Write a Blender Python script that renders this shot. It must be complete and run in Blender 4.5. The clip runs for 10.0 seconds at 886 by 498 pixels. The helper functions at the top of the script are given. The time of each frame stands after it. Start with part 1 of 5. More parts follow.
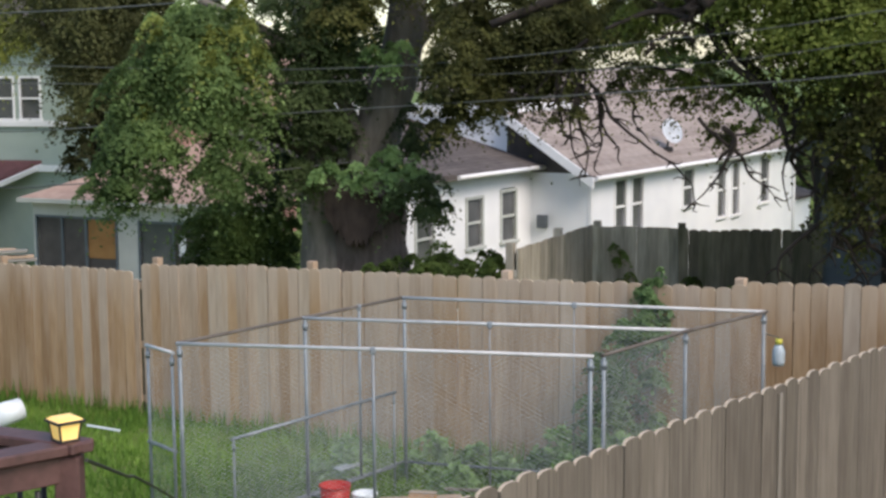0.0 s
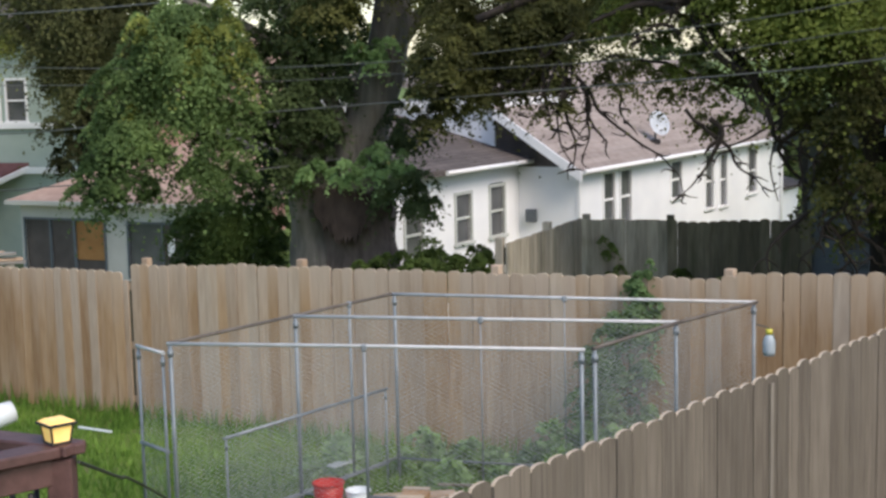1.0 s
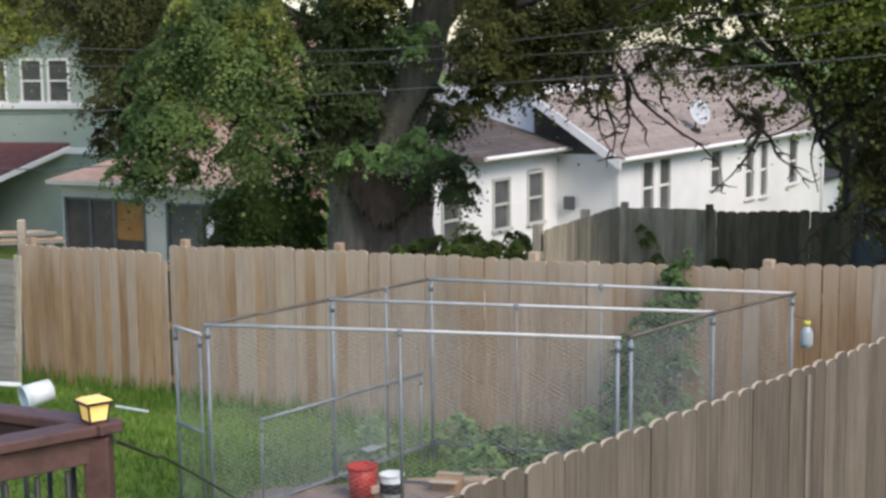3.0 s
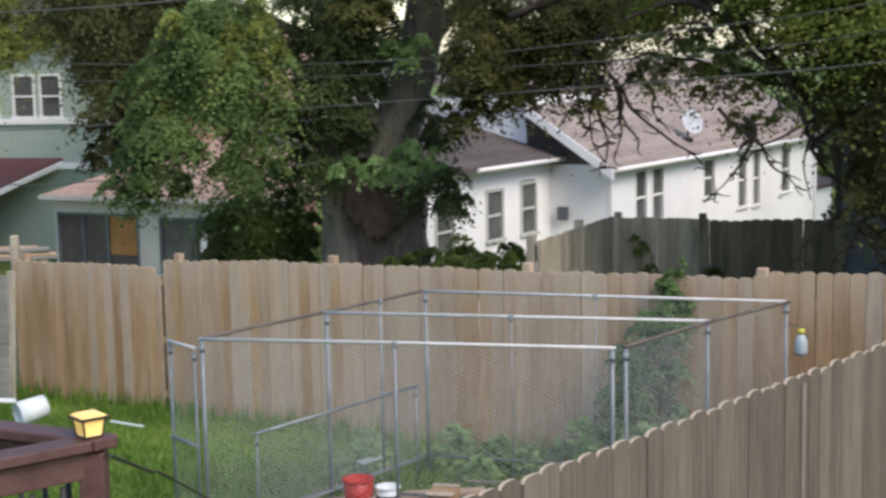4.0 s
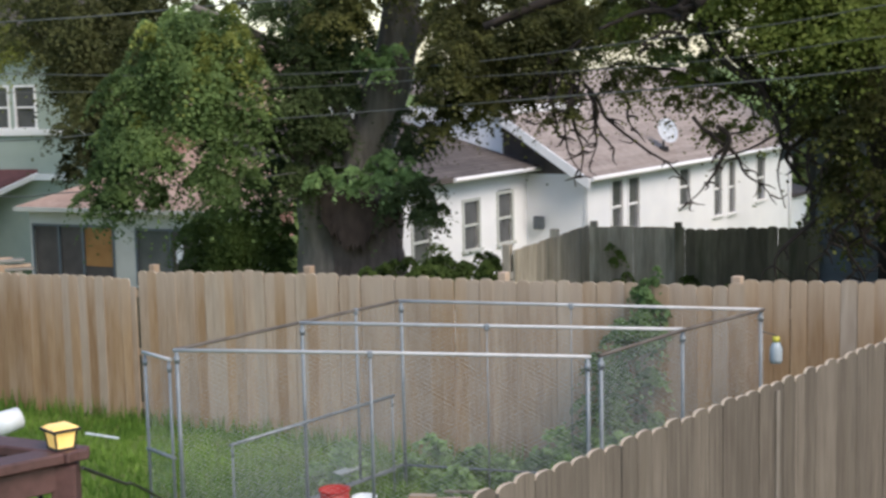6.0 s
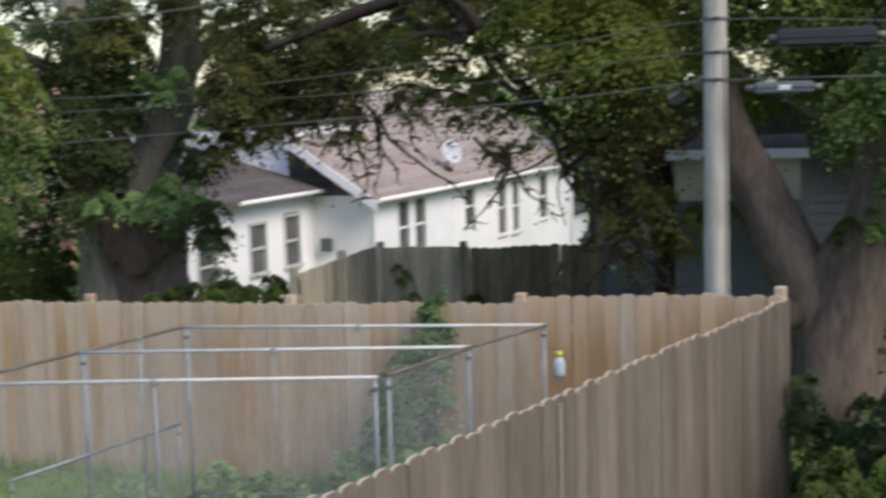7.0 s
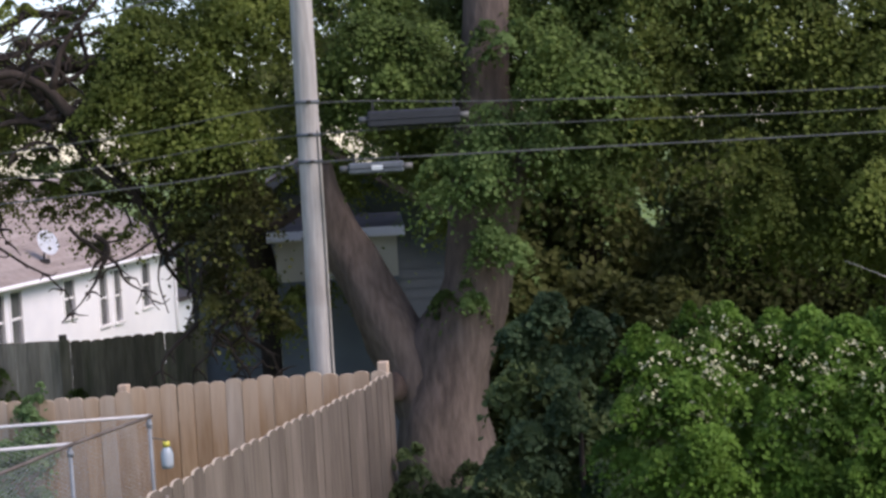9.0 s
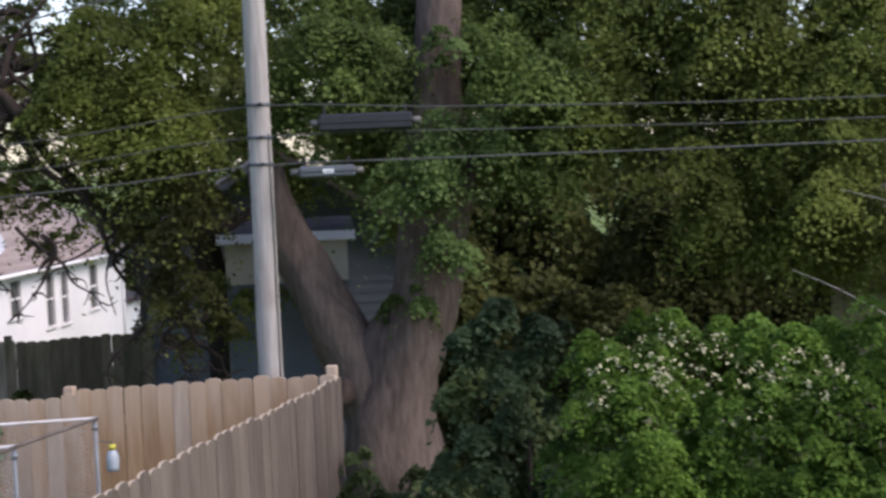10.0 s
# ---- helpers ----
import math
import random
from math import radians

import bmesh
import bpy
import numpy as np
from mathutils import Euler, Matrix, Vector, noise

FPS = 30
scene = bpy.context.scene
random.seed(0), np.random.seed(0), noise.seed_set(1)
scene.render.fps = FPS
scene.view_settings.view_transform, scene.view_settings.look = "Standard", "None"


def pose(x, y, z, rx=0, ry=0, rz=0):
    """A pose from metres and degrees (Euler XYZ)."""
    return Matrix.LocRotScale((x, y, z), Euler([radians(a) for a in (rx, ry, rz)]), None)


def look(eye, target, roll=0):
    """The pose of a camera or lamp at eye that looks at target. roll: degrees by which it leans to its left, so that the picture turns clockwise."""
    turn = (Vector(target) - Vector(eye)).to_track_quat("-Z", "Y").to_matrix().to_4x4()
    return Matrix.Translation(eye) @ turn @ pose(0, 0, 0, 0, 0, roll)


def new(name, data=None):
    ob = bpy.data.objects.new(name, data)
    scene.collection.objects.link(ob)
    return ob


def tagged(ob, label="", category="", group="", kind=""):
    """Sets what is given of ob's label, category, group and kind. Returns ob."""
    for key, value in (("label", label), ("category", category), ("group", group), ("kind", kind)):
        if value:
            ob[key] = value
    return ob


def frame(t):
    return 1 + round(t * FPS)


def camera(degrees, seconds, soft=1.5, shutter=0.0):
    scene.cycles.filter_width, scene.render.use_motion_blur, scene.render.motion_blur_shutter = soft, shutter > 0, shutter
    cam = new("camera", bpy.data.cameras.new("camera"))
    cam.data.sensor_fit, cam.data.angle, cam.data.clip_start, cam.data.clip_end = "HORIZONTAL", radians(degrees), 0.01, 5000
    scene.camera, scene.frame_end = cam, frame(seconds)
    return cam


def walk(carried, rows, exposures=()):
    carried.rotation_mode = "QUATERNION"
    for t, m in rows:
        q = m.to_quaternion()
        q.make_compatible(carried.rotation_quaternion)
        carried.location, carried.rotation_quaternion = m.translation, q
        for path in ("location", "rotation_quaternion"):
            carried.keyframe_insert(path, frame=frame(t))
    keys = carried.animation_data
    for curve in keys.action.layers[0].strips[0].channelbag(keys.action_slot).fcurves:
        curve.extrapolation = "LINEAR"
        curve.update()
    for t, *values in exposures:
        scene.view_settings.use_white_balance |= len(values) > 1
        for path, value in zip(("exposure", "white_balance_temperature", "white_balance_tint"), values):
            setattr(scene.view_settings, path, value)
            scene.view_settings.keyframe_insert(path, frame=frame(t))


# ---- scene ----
EYE = 3.68
cam = camera(33.57, 10.0, soft=2.8, shutter=0.4)
ROWS = [
    (0, 0.000, 0.000, 0.000, 82.987, 0.445, -0.068),
    (0.5, 0.000, 0.000, 0.000, 82.754, 0.958, -0.702),
    (1, 0.000, 0.000, 0.000, 82.810, 1.324, -0.595),
    (1.5, 0.000, 0.000, 0.000, 82.542, 1.743, 0.532),
    (2, 0.000, 0.000, 0.000, 81.842, 1.401, 0.657),
    (2.5, 0.000, 0.000, 0.000, 82.090, 0.918, 0.542),
    (2.7, 0.000, 0.000, 0.000, 82.248, 0.722, 0.631),
    (3.8, 0.000, 0.000, 0.000, 82.322, 0.698, 1.760),
    (4, 0.000, 0.000, 0.000, 82.728, 1.128, 0.654),
    (4.5, 0.000, 0.000, 0.000, 82.308, 1.612, -0.307),
    (5, 0.000, 0.000, 0.000, 82.719, 1.619, 0.038),
    (5.2, 0.000, 0.000, 0.000, 82.988, 1.073, 0.662),
    (6.3, 0.027, -0.004, -0.003, 83.075, 1.638, -1.702),
    (6.5, 0.032, -0.005, -0.004, 82.908, 1.839, -3.695),
    (7, 0.059, -0.008, -0.006, 83.744, 1.661, -8.523),
    (7.5, 0.090, -0.013, -0.010, 84.086, 2.228, -16.030),
    (8, 0.106, -0.015, -0.012, 84.368, 3.071, -20.967),
    (8.5, 0.106, -0.015, -0.012, 85.617, 2.735, -23.479),
    (9, 0.106, -0.015, -0.012, 86.353, 3.192, -23.957),
    (9.5, 0.106, -0.015, -0.012, 86.587, 2.732, -23.873),
    (10, 0.106, -0.015, -0.012, 86.448, 2.421, -25.854),
]
walk(cam, [(t, pose(x, y, EYE + z, rx, ry, rz)) for t, x, y, z, rx, ry, rz in ROWS],
     [(0.0, 0.48, 7000, 13), (8.1, 0.48, 7000, 13), (8.8, 0.52, 6750, 24), (10.0, 0.52, 6750, 24)])

# world: overcast evening sky and one soft sun
world = bpy.data.worlds.new("evening_sky")
scene.world = world
world.use_nodes = True
sky = world.node_tree.nodes.new("ShaderNodeTexSky")
sky.sky_type, sky.sun_disc = "NISHITA", False
sky.sun_elevation, sky.sun_rotation = radians(45), radians(143)
world.node_tree.nodes["Background"].inputs[1].default_value = 0.18
world.node_tree.links.new(sky.outputs[0], world.node_tree.nodes["Background"].inputs[0])
sun = new("sun", bpy.data.lights.new("sun", "SUN"))
sun.data.energy, sun.data.angle, sun.data.color = 1.95, radians(30), (1.0, 0.92, 0.84)
sun.matrix_world = look((18, -9, 30), (0, 15, 0))


# ---- materials ----
def material(name, a, b, scale=6.0, rough=0.8, bump=0.2, metal=0.0, stretch=(1, 1, 1), vary=0.0, island=0.0, stain=None, emit=0.0, through_leaf=0.0, streak=None, bleach=None):
    """Two colours mixed by noise at two scales; vary: brightness from piece to piece; streak: long run marks; bleach: sun-bleached board ends."""
    m = bpy.data.materials.new(name)
    m.use_nodes = True
    t = m.node_tree
    n, link = t.nodes, t.links.new
    p = n["Principled BSDF"]
    p.inputs["Roughness"].default_value, p.inputs["Metallic"].default_value = rough, metal
    co, mp = n.new("ShaderNodeTexCoord"), n.new("ShaderNodeMapping")
    mp.inputs["Scale"].default_value = stretch
    link(co.outputs["Object"], mp.inputs["Vector"])
    fine, wide = n.new("ShaderNodeTexNoise"), n.new("ShaderNodeTexNoise")
    fine.inputs["Scale"].default_value, fine.inputs["Detail"].default_value = scale, 1.5 if through_leaf else 6
    wide.inputs["Scale"].default_value, wide.inputs["Detail"].default_value = scale * 0.13, 3
    add = None
    if vary or island:
        src = n.new("ShaderNodeObjectInfo").outputs["Random"] if vary else n.new("ShaderNodeNewGeometry").outputs["Random Per Island"]
        if vary:
            add = n.new("ShaderNodeVectorMath")
            add.operation = "ADD"
            sc = n.new("ShaderNodeVectorMath")
            sc.operation = "SCALE"
            sc.inputs[0].default_value = (17.0, 31.0, 23.0)
            link(src, sc.inputs["Scale"])
            link(mp.outputs[0], add.inputs[0])
            link(sc.outputs[0], add.inputs[1])
    for tex in (fine, wide):
        link(add.outputs[0] if add else mp.outputs[0], tex.inputs["Vector"])
    mean = n.new("ShaderNodeMath")
    mean.operation = "MULTIPLY_ADD"
    mean.inputs[1].default_value = 0.5
    half = n.new("ShaderNodeMath")
    half.operation = "MULTIPLY"
    half.inputs[1].default_value = 0.5
    link(wide.outputs[0], half.inputs[0])
    link(fine.outputs[0], mean.inputs[0])
    link(half.outputs[0], mean.inputs[2])
    span = n.new("ShaderNodeMapRange")
    spread = 0.085 if through_leaf else 0.14
    span.inputs[1].default_value, span.inputs[2].default_value = 0.5 - spread, 0.5 + spread
    link(mean.outputs[0], span.inputs[0])
    mix = n.new("ShaderNodeMix")
    mix.data_type = "RGBA"
    mix.inputs[6].default_value, mix.inputs[7].default_value = (*a, 1), (*b, 1)
    link(span.outputs[0], mix.inputs[0])
    colour = mix.outputs[2]
    if vary or island:
        hsv, lift = n.new("ShaderNodeHueSaturation"), n.new("ShaderNodeMapRange")
        amount = vary or island
        lift.inputs[3].default_value, lift.inputs[4].default_value = 1 - amount, 1 + amount
        link(src, lift.inputs[0])
        link(lift.outputs[0], hsv.inputs["Value"])
        link(colour, hsv.inputs["Color"])
        colour = hsv.outputs[0]
    if stain:
        blot, ramp, over = n.new("ShaderNodeTexNoise"), n.new("ShaderNodeMapRange"), n.new("ShaderNodeMix")
        blot.inputs["Scale"].default_value, blot.inputs["Detail"].default_value = 1.3, 5
        link(add.outputs[0] if add else co.outputs["Object"], blot.inputs["Vector"])
        ramp.inputs[1].default_value, ramp.inputs[2].default_value, ramp.inputs[4].default_value = 0.52, 0.72, 0.7
        link(blot.outputs[0], ramp.inputs[0])
        over.data_type = "RGBA"
        over.inputs[7].default_value = (*stain, 1)
        link(ramp.outputs[0], over.inputs[0])
        link(colour, over.inputs[6])
        colour = over.outputs[2]
    if streak:
        sm, run, edge, over = n.new("ShaderNodeMapping"), n.new("ShaderNodeTexNoise"), n.new("ShaderNodeMapRange"), n.new("ShaderNodeMix")
        sm.inputs["Scale"].default_value = (14, 14, 1.1)
        run.inputs["Scale"].default_value, run.inputs["Detail"].default_value = 1.0, 4
        link(add.outputs[0] if add else co.outputs["Object"], sm.inputs["Vector"])
        link(sm.outputs[0], run.inputs["Vector"])
        edge.inputs[1].default_value, edge.inputs[2].default_value, edge.inputs[4].default_value = 0.56, 0.68, 0.75
        link(run.outputs[0], edge.inputs[0])
        over.data_type = "RGBA"
        over.inputs[7].default_value = (*streak, 1)
        link(edge.outputs[0], over.inputs[0])
        link(colour, over.inputs[6])
        colour = over.outputs[2]
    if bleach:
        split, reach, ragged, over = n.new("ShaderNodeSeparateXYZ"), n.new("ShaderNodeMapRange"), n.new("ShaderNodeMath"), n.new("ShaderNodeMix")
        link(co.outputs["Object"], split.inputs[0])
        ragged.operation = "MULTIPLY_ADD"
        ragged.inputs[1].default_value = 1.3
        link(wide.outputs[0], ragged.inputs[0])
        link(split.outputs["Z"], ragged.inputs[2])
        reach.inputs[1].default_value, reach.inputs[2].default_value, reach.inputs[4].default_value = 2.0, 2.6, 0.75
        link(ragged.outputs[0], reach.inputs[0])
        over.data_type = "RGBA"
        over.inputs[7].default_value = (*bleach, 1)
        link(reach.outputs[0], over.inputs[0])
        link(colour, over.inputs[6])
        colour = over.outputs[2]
    link(colour, p.inputs["Base Color"])
    if emit:
        link(colour, p.inputs["Emission Color"])
        p.inputs["Emission Strength"].default_value = emit
    if bump:
        bp = n.new("ShaderNodeBump")
        bp.inputs["Strength"].default_value, bp.inputs["Distance"].default_value = bump, 0.02
        link(fine.outputs[0], bp.inputs["Height"])
        link(bp.outputs[0], p.inputs["Normal"])
    if through_leaf:
        p.inputs["Specular IOR Level"].default_value = 0.15
        tr, ms = n.new("ShaderNodeBsdfTranslucent"), n.new("ShaderNodeMixShader")
        ms.inputs[0].default_value = through_leaf
        link(colour, tr.inputs["Color"])
        link(p.outputs[0], ms.inputs[1])
        link(tr.outputs[0], ms.inputs[2])
        link(ms.outputs[0], n["Material Output"].inputs["Surface"])
    return m


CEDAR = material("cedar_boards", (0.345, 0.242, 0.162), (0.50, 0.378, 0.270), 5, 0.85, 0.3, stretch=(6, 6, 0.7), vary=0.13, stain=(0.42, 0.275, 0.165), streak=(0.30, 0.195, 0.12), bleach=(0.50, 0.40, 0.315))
CEDAR_PALE = material("bleached_cedar_boards", (0.42, 0.325, 0.24), (0.54, 0.435, 0.335), 5, 0.88, 0.3, stretch=(6, 6, 0.7), vary=0.10, stain=(0.44, 0.31, 0.205))
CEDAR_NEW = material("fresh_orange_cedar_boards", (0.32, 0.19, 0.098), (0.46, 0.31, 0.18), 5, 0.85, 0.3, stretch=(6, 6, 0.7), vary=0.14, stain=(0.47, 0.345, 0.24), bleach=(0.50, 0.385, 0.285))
# Pale end grain that also carries the sky's highlight on upward faces.
PALE_LIT_TOP = material("pale_lit_top_grain", (0.42, 0.34, 0.25), (0.58, 0.49, 0.38), 12, 0.9, 0.1)
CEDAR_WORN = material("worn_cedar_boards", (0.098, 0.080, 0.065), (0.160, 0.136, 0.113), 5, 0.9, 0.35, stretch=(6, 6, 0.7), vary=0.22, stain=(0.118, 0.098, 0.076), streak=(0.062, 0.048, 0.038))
STRIP = material("pale_worn_batten", (0.135, 0.118, 0.10), (0.215, 0.19, 0.165), 6, 0.95, 0.4, stretch=(5, 5, 0.6), stain=(0.11, 0.09, 0.07))
GREY_WOOD = material("weathered_grey_boards", (0.25, 0.225, 0.18), (0.42, 0.385, 0.31), 6, 0.95, 0.4, stretch=(5, 5, 0.6), vary=0.25, stain=(0.06, 0.06, 0.03))
GREY_PLANK = material("weathered_grey_planks", (0.20, 0.19, 0.17), (0.31, 0.30, 0.27), 6, 0.95, 0.4, stretch=(0.6, 5, 5), vary=0.12)
DARK_WOOD = material("mossy_dark_boards", (0.085, 0.08, 0.056), (0.18, 0.165, 0.12), 6, 0.95, 0.4, stretch=(5, 5, 0.6), vary=0.3, stain=(0.03, 0.04, 0.015))
STAINED = material("red_brown_deck_stain", (0.062, 0.029, 0.027), (0.112, 0.054, 0.050), 8, 0.55, 0.2, stretch=(3, 3, 3), stain=(0.13, 0.085, 0.08))
GALV = material("galvanised_steel", (0.17, 0.205, 0.23), (0.28, 0.315, 0.34), 9, 0.55, 0.05, metal=0.35, stain=(0.20, 0.18, 0.16))
# Lit copy of the galvanised steel: sky light on the rails is painted in.
GALV_LIT = material("lit_galvanised_rail", (0.42, 0.44, 0.46), (0.60, 0.61, 0.61), 9, 0.55, 0.05, metal=0.2, stain=(0.34, 0.28, 0.22))
# Rusty rail, darker still because its shadow side is put into the colour.
RAIL_RUST_SHADED = material("rusty_shaded_rail", (0.085, 0.07, 0.058), (0.21, 0.19, 0.165), 7, 0.7, 0.1, metal=0.15)
WIRE = material("chain_link_wire", (0.28, 0.32, 0.33), (0.40, 0.44, 0.445), 30, 0.7, 0.0)
GRASS = material("lawn_soil", (0.07, 0.12, 0.016), (0.14, 0.215, 0.03), 3, 0.95, 0.4, stain=(0.10, 0.09, 0.04))
BLADES = material("grass_blades", (0.092, 0.185, 0.034), (0.18, 0.305, 0.06), 2, 0.7, 0.0, island=0.22, through_leaf=0.3)
WEEDS = material("weed_leaves", (0.15, 0.26, 0.095), (0.32, 0.48, 0.20), 2, 0.7, 0.0, island=0.2, through_leaf=0.4)
VINE = material("vine_leaves", (0.095, 0.165, 0.065), (0.22, 0.33, 0.14), 2, 0.7, 0.0, island=0.12, through_leaf=0.42)
BARK = material("grey_bark", (0.092, 0.084, 0.072), (0.215, 0.197, 0.172), 4, 0.95, 1.0, stretch=(3, 3, 0.6), stain=(0.085, 0.085, 0.055))
# Near-black bark: crown shade and silhouette against the sky are in its colour.
BARK_SHADED = material("shaded_dark_bark", (0.012, 0.009, 0.007), (0.042, 0.031, 0.025), 5, 0.95, 0.9, stretch=(3, 3, 0.7))
BARK_BROWN = material("brown_bark", (0.062, 0.047, 0.040), (0.155, 0.121, 0.105), 5, 0.95, 1.0, stretch=(3, 3, 0.7))
DEADWOOD = material("torn_dead_wood", (0.030, 0.020, 0.016), (0.095, 0.068, 0.056), 4, 0.95, 0.9, stretch=(2, 2, 1))
LEAF = material("mid_green_leaves", (0.072, 0.122, 0.042), (0.225, 0.330, 0.118), 1.8, 0.6, 0.0, island=0.10, through_leaf=0.48)
LEAF_DARK = material("dark_green_leaves", (0.034, 0.054, 0.022), (0.112, 0.160, 0.064), 1.6, 0.6, 0.0, island=0.10, through_leaf=0.42)
LEAF_OLIVE = material("olive_leaves", (0.050, 0.056, 0.019), (0.180, 0.190, 0.062), 2.4, 0.6, 0.0, island=0.15, through_leaf=0.48)
LEAF_RIGHT = material("deep_green_leaves", (0.046, 0.076, 0.021), (0.148, 0.215, 0.058), 1.1, 0.6, 0.0, island=0.10, through_leaf=0.45)
LEAF_CROWN = material("olive_green_crown_leaves", (0.084, 0.112, 0.026), (0.234, 0.288, 0.070), 1.2, 0.6, 0.0, island=0.10, through_leaf=0.5)
LEAF_FRONT = material("light_green_leaves", (0.060, 0.105, 0.034), (0.155, 0.240, 0.080), 1.5, 0.6, 0.0, island=0.10, through_leaf=0.45)
# Leaf tone lowered: the deep shade under the trees is put into colour.
LEAF_DEEP_SHADE = material("deep_shade_leaves", (0.042, 0.052, 0.017), (0.125, 0.146, 0.046), 0.9, 0.6, 0.0, island=0.10, through_leaf=0.42)
# Brown-olive leaves, kept dull so that the colour carries the crown's shade.
LEAF_SHADE = material("shaded_olive_leaves", (0.042, 0.047, 0.019), (0.112, 0.122, 0.048), 0.9, 0.6, 0.0, island=0.10, through_leaf=0.45)
LEAF_YELLOW_LIT = material("yellow_and_lit_leaves", (0.11, 0.14, 0.03), (0.32, 0.36, 0.10), 2.0, 0.6, 0.0, island=0.10, through_leaf=0.48)
LEAF_BLUE = material("blue_green_leaves", (0.021, 0.042, 0.020), (0.088, 0.140, 0.068), 2.6, 0.6, 0.0, island=0.10, through_leaf=0.42)
LEAF_BUSH = material("honeysuckle_leaves", (0.028, 0.064, 0.010), (0.132, 0.240, 0.040), 2.8, 0.6, 0.0, island=0.10, through_leaf=0.45)
PETAL = material("cream_blossom", (0.30, 0.31, 0.17), (0.44, 0.44, 0.27), 5, 0.7, 0.0, island=0.2)
WHITE = material("white_siding_paint", (0.78, 0.80, 0.84), (0.86, 0.875, 0.90), 2, 0.7, 0.05)
TRIM = material("white_trim_paint", (0.76, 0.77, 0.79), (0.84, 0.85, 0.86), 3, 0.6, 0.05)
GREYWALL = material("grey_white_siding_paint", (0.42, 0.45, 0.44), (0.52, 0.55, 0.53), 2, 0.75, 0.08)
GREEN = material("sage_green_siding_paint", (0.285, 0.355, 0.315), (0.35, 0.425, 0.38), 2, 0.75, 0.08)
BLUEGREY = material("blue_grey_siding_paint", (0.085, 0.11, 0.14), (0.125, 0.155, 0.185), 2, 0.7, 0.08)
PORCHWALL = material("warm_grey_siding_paint", (0.42, 0.42, 0.385), (0.51, 0.51, 0.47), 2, 0.75, 0.08)
SHINGLE = material("brown_shingles", (0.235, 0.192, 0.172), (0.345, 0.298, 0.272), 5, 0.95, 0.5, vary=0.12)
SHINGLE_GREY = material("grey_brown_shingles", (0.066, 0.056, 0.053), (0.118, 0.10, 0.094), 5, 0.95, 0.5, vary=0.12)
SHINGLE_PINK = material("pinkish_roofing", (0.36, 0.23, 0.18), (0.50, 0.35, 0.27), 5, 0.95, 0.4)
SHINGLE_RED = material("dark_red_roofing", (0.10, 0.040, 0.042), (0.16, 0.07, 0.07), 5, 0.9, 0.4)
GLASS = material("dim_window_glass", (0.05, 0.055, 0.06), (0.13, 0.135, 0.14), 1.5, 0.12, 0.0)
SCREEN = material("insect_screen", (0.055, 0.045, 0.042), (0.10, 0.085, 0.075), 3, 0.8, 0.1)
BLIND = material("amber_shade", (0.26, 0.12, 0.035), (0.36, 0.18, 0.06), 3, 0.8, 0.1)
POLEWOOD = material("pale_pole_wood", (0.30, 0.29, 0.275), (0.48, 0.465, 0.44), 5, 0.9, 0.5, stretch=(5, 5, 0.4), stain=(0.20, 0.17, 0.15))
CABLE = material("black_cable", (0.075, 0.08, 0.078), (0.125, 0.13, 0.125), 20, 0.5, 0.0)
BOX = material("dark_grey_plastic", (0.010, 0.012, 0.017), (0.02, 0.023, 0.03), 8, 0.5, 0.05)
BOX_GREY = material("mid_grey_plastic", (0.075, 0.09, 0.105), (0.11, 0.13, 0.15), 8, 0.5, 0.05)
IRON = material("black_iron", (0.012, 0.012, 0.013), (0.025, 0.024, 0.024), 14, 0.5, 0.05)
LAMPGLASS = material("amber_lamp_glass", (0.85, 0.55, 0.16), (0.95, 0.68, 0.26), 12, 0.4, 0.0, emit=0.30)
PLASTIC_W = material("white_plastic", (0.62, 0.70, 0.74), (0.78, 0.83, 0.85), 5, 0.4, 0.0)
JUG = material("milky_blue_plastic", (0.34, 0.42, 0.47), (0.46, 0.54, 0.58), 5, 0.4, 0.0)
PLASTIC_Y = material("yellow_plastic", (0.55, 0.52, 0.05), (0.68, 0.66, 0.12), 5, 0.4, 0.0)
RED = material("red_plastic", (0.36, 0.022, 0.018), (0.50, 0.04, 0.03), 10, 0.5, 0.1)
SOIL = material("bare_soil", (0.19, 0.145, 0.122), (0.30, 0.24, 0.208), 7, 0.95, 0.5)
DISH = material("dish_grey_paint", (0.74, 0.79, 0.83), (0.82, 0.86, 0.89), 5, 0.5, 0.0)
PINKWALL = material("pink_brick_wall", (0.42, 0.22, 0.20), (0.55, 0.32, 0.29), 3, 0.9, 0.1)


# ---- mesh helpers ----
def part(name, bm, mat, parent=None, label=""):
    me = bpy.data.meshes.new(name)
    bm.to_mesh(me)
    bm.free()
    me.materials.append(mat)
    ob = new(name, me)
    if parent is not None:
        ob.parent = parent
    return tagged(ob, label) if label else ob


def piece(name, mesh, parent, m):
    ob = new(name, mesh)
    ob.parent = parent
    ob.matrix_basis = m
    return ob


def thing(name, m, label, category, group="", kind=""):
    ob = new(name)
    ob.empty_display_size = 0.2
    ob.matrix_basis = m
    return tagged(ob, label, category, group, kind)


def box(bm, lo, hi, bevel=0.0):
    lo, hi = Vector(lo), Vector(hi)
    made = bmesh.ops.create_cube(bm, size=1.0, matrix=Matrix.LocRotScale((lo + hi) / 2, None, hi - lo))["verts"]
    if bevel:
        edges = list({e for v in made for e in v.link_edges})
        bmesh.ops.bevel(bm, geom=edges, offset=bevel, segments=1, affect="EDGES")
    return bm


def boxes(*spans, bevel=0.0):
    bm = bmesh.new()
    for lo, hi in spans:
        box(bm, lo, hi, bevel)
    return bm


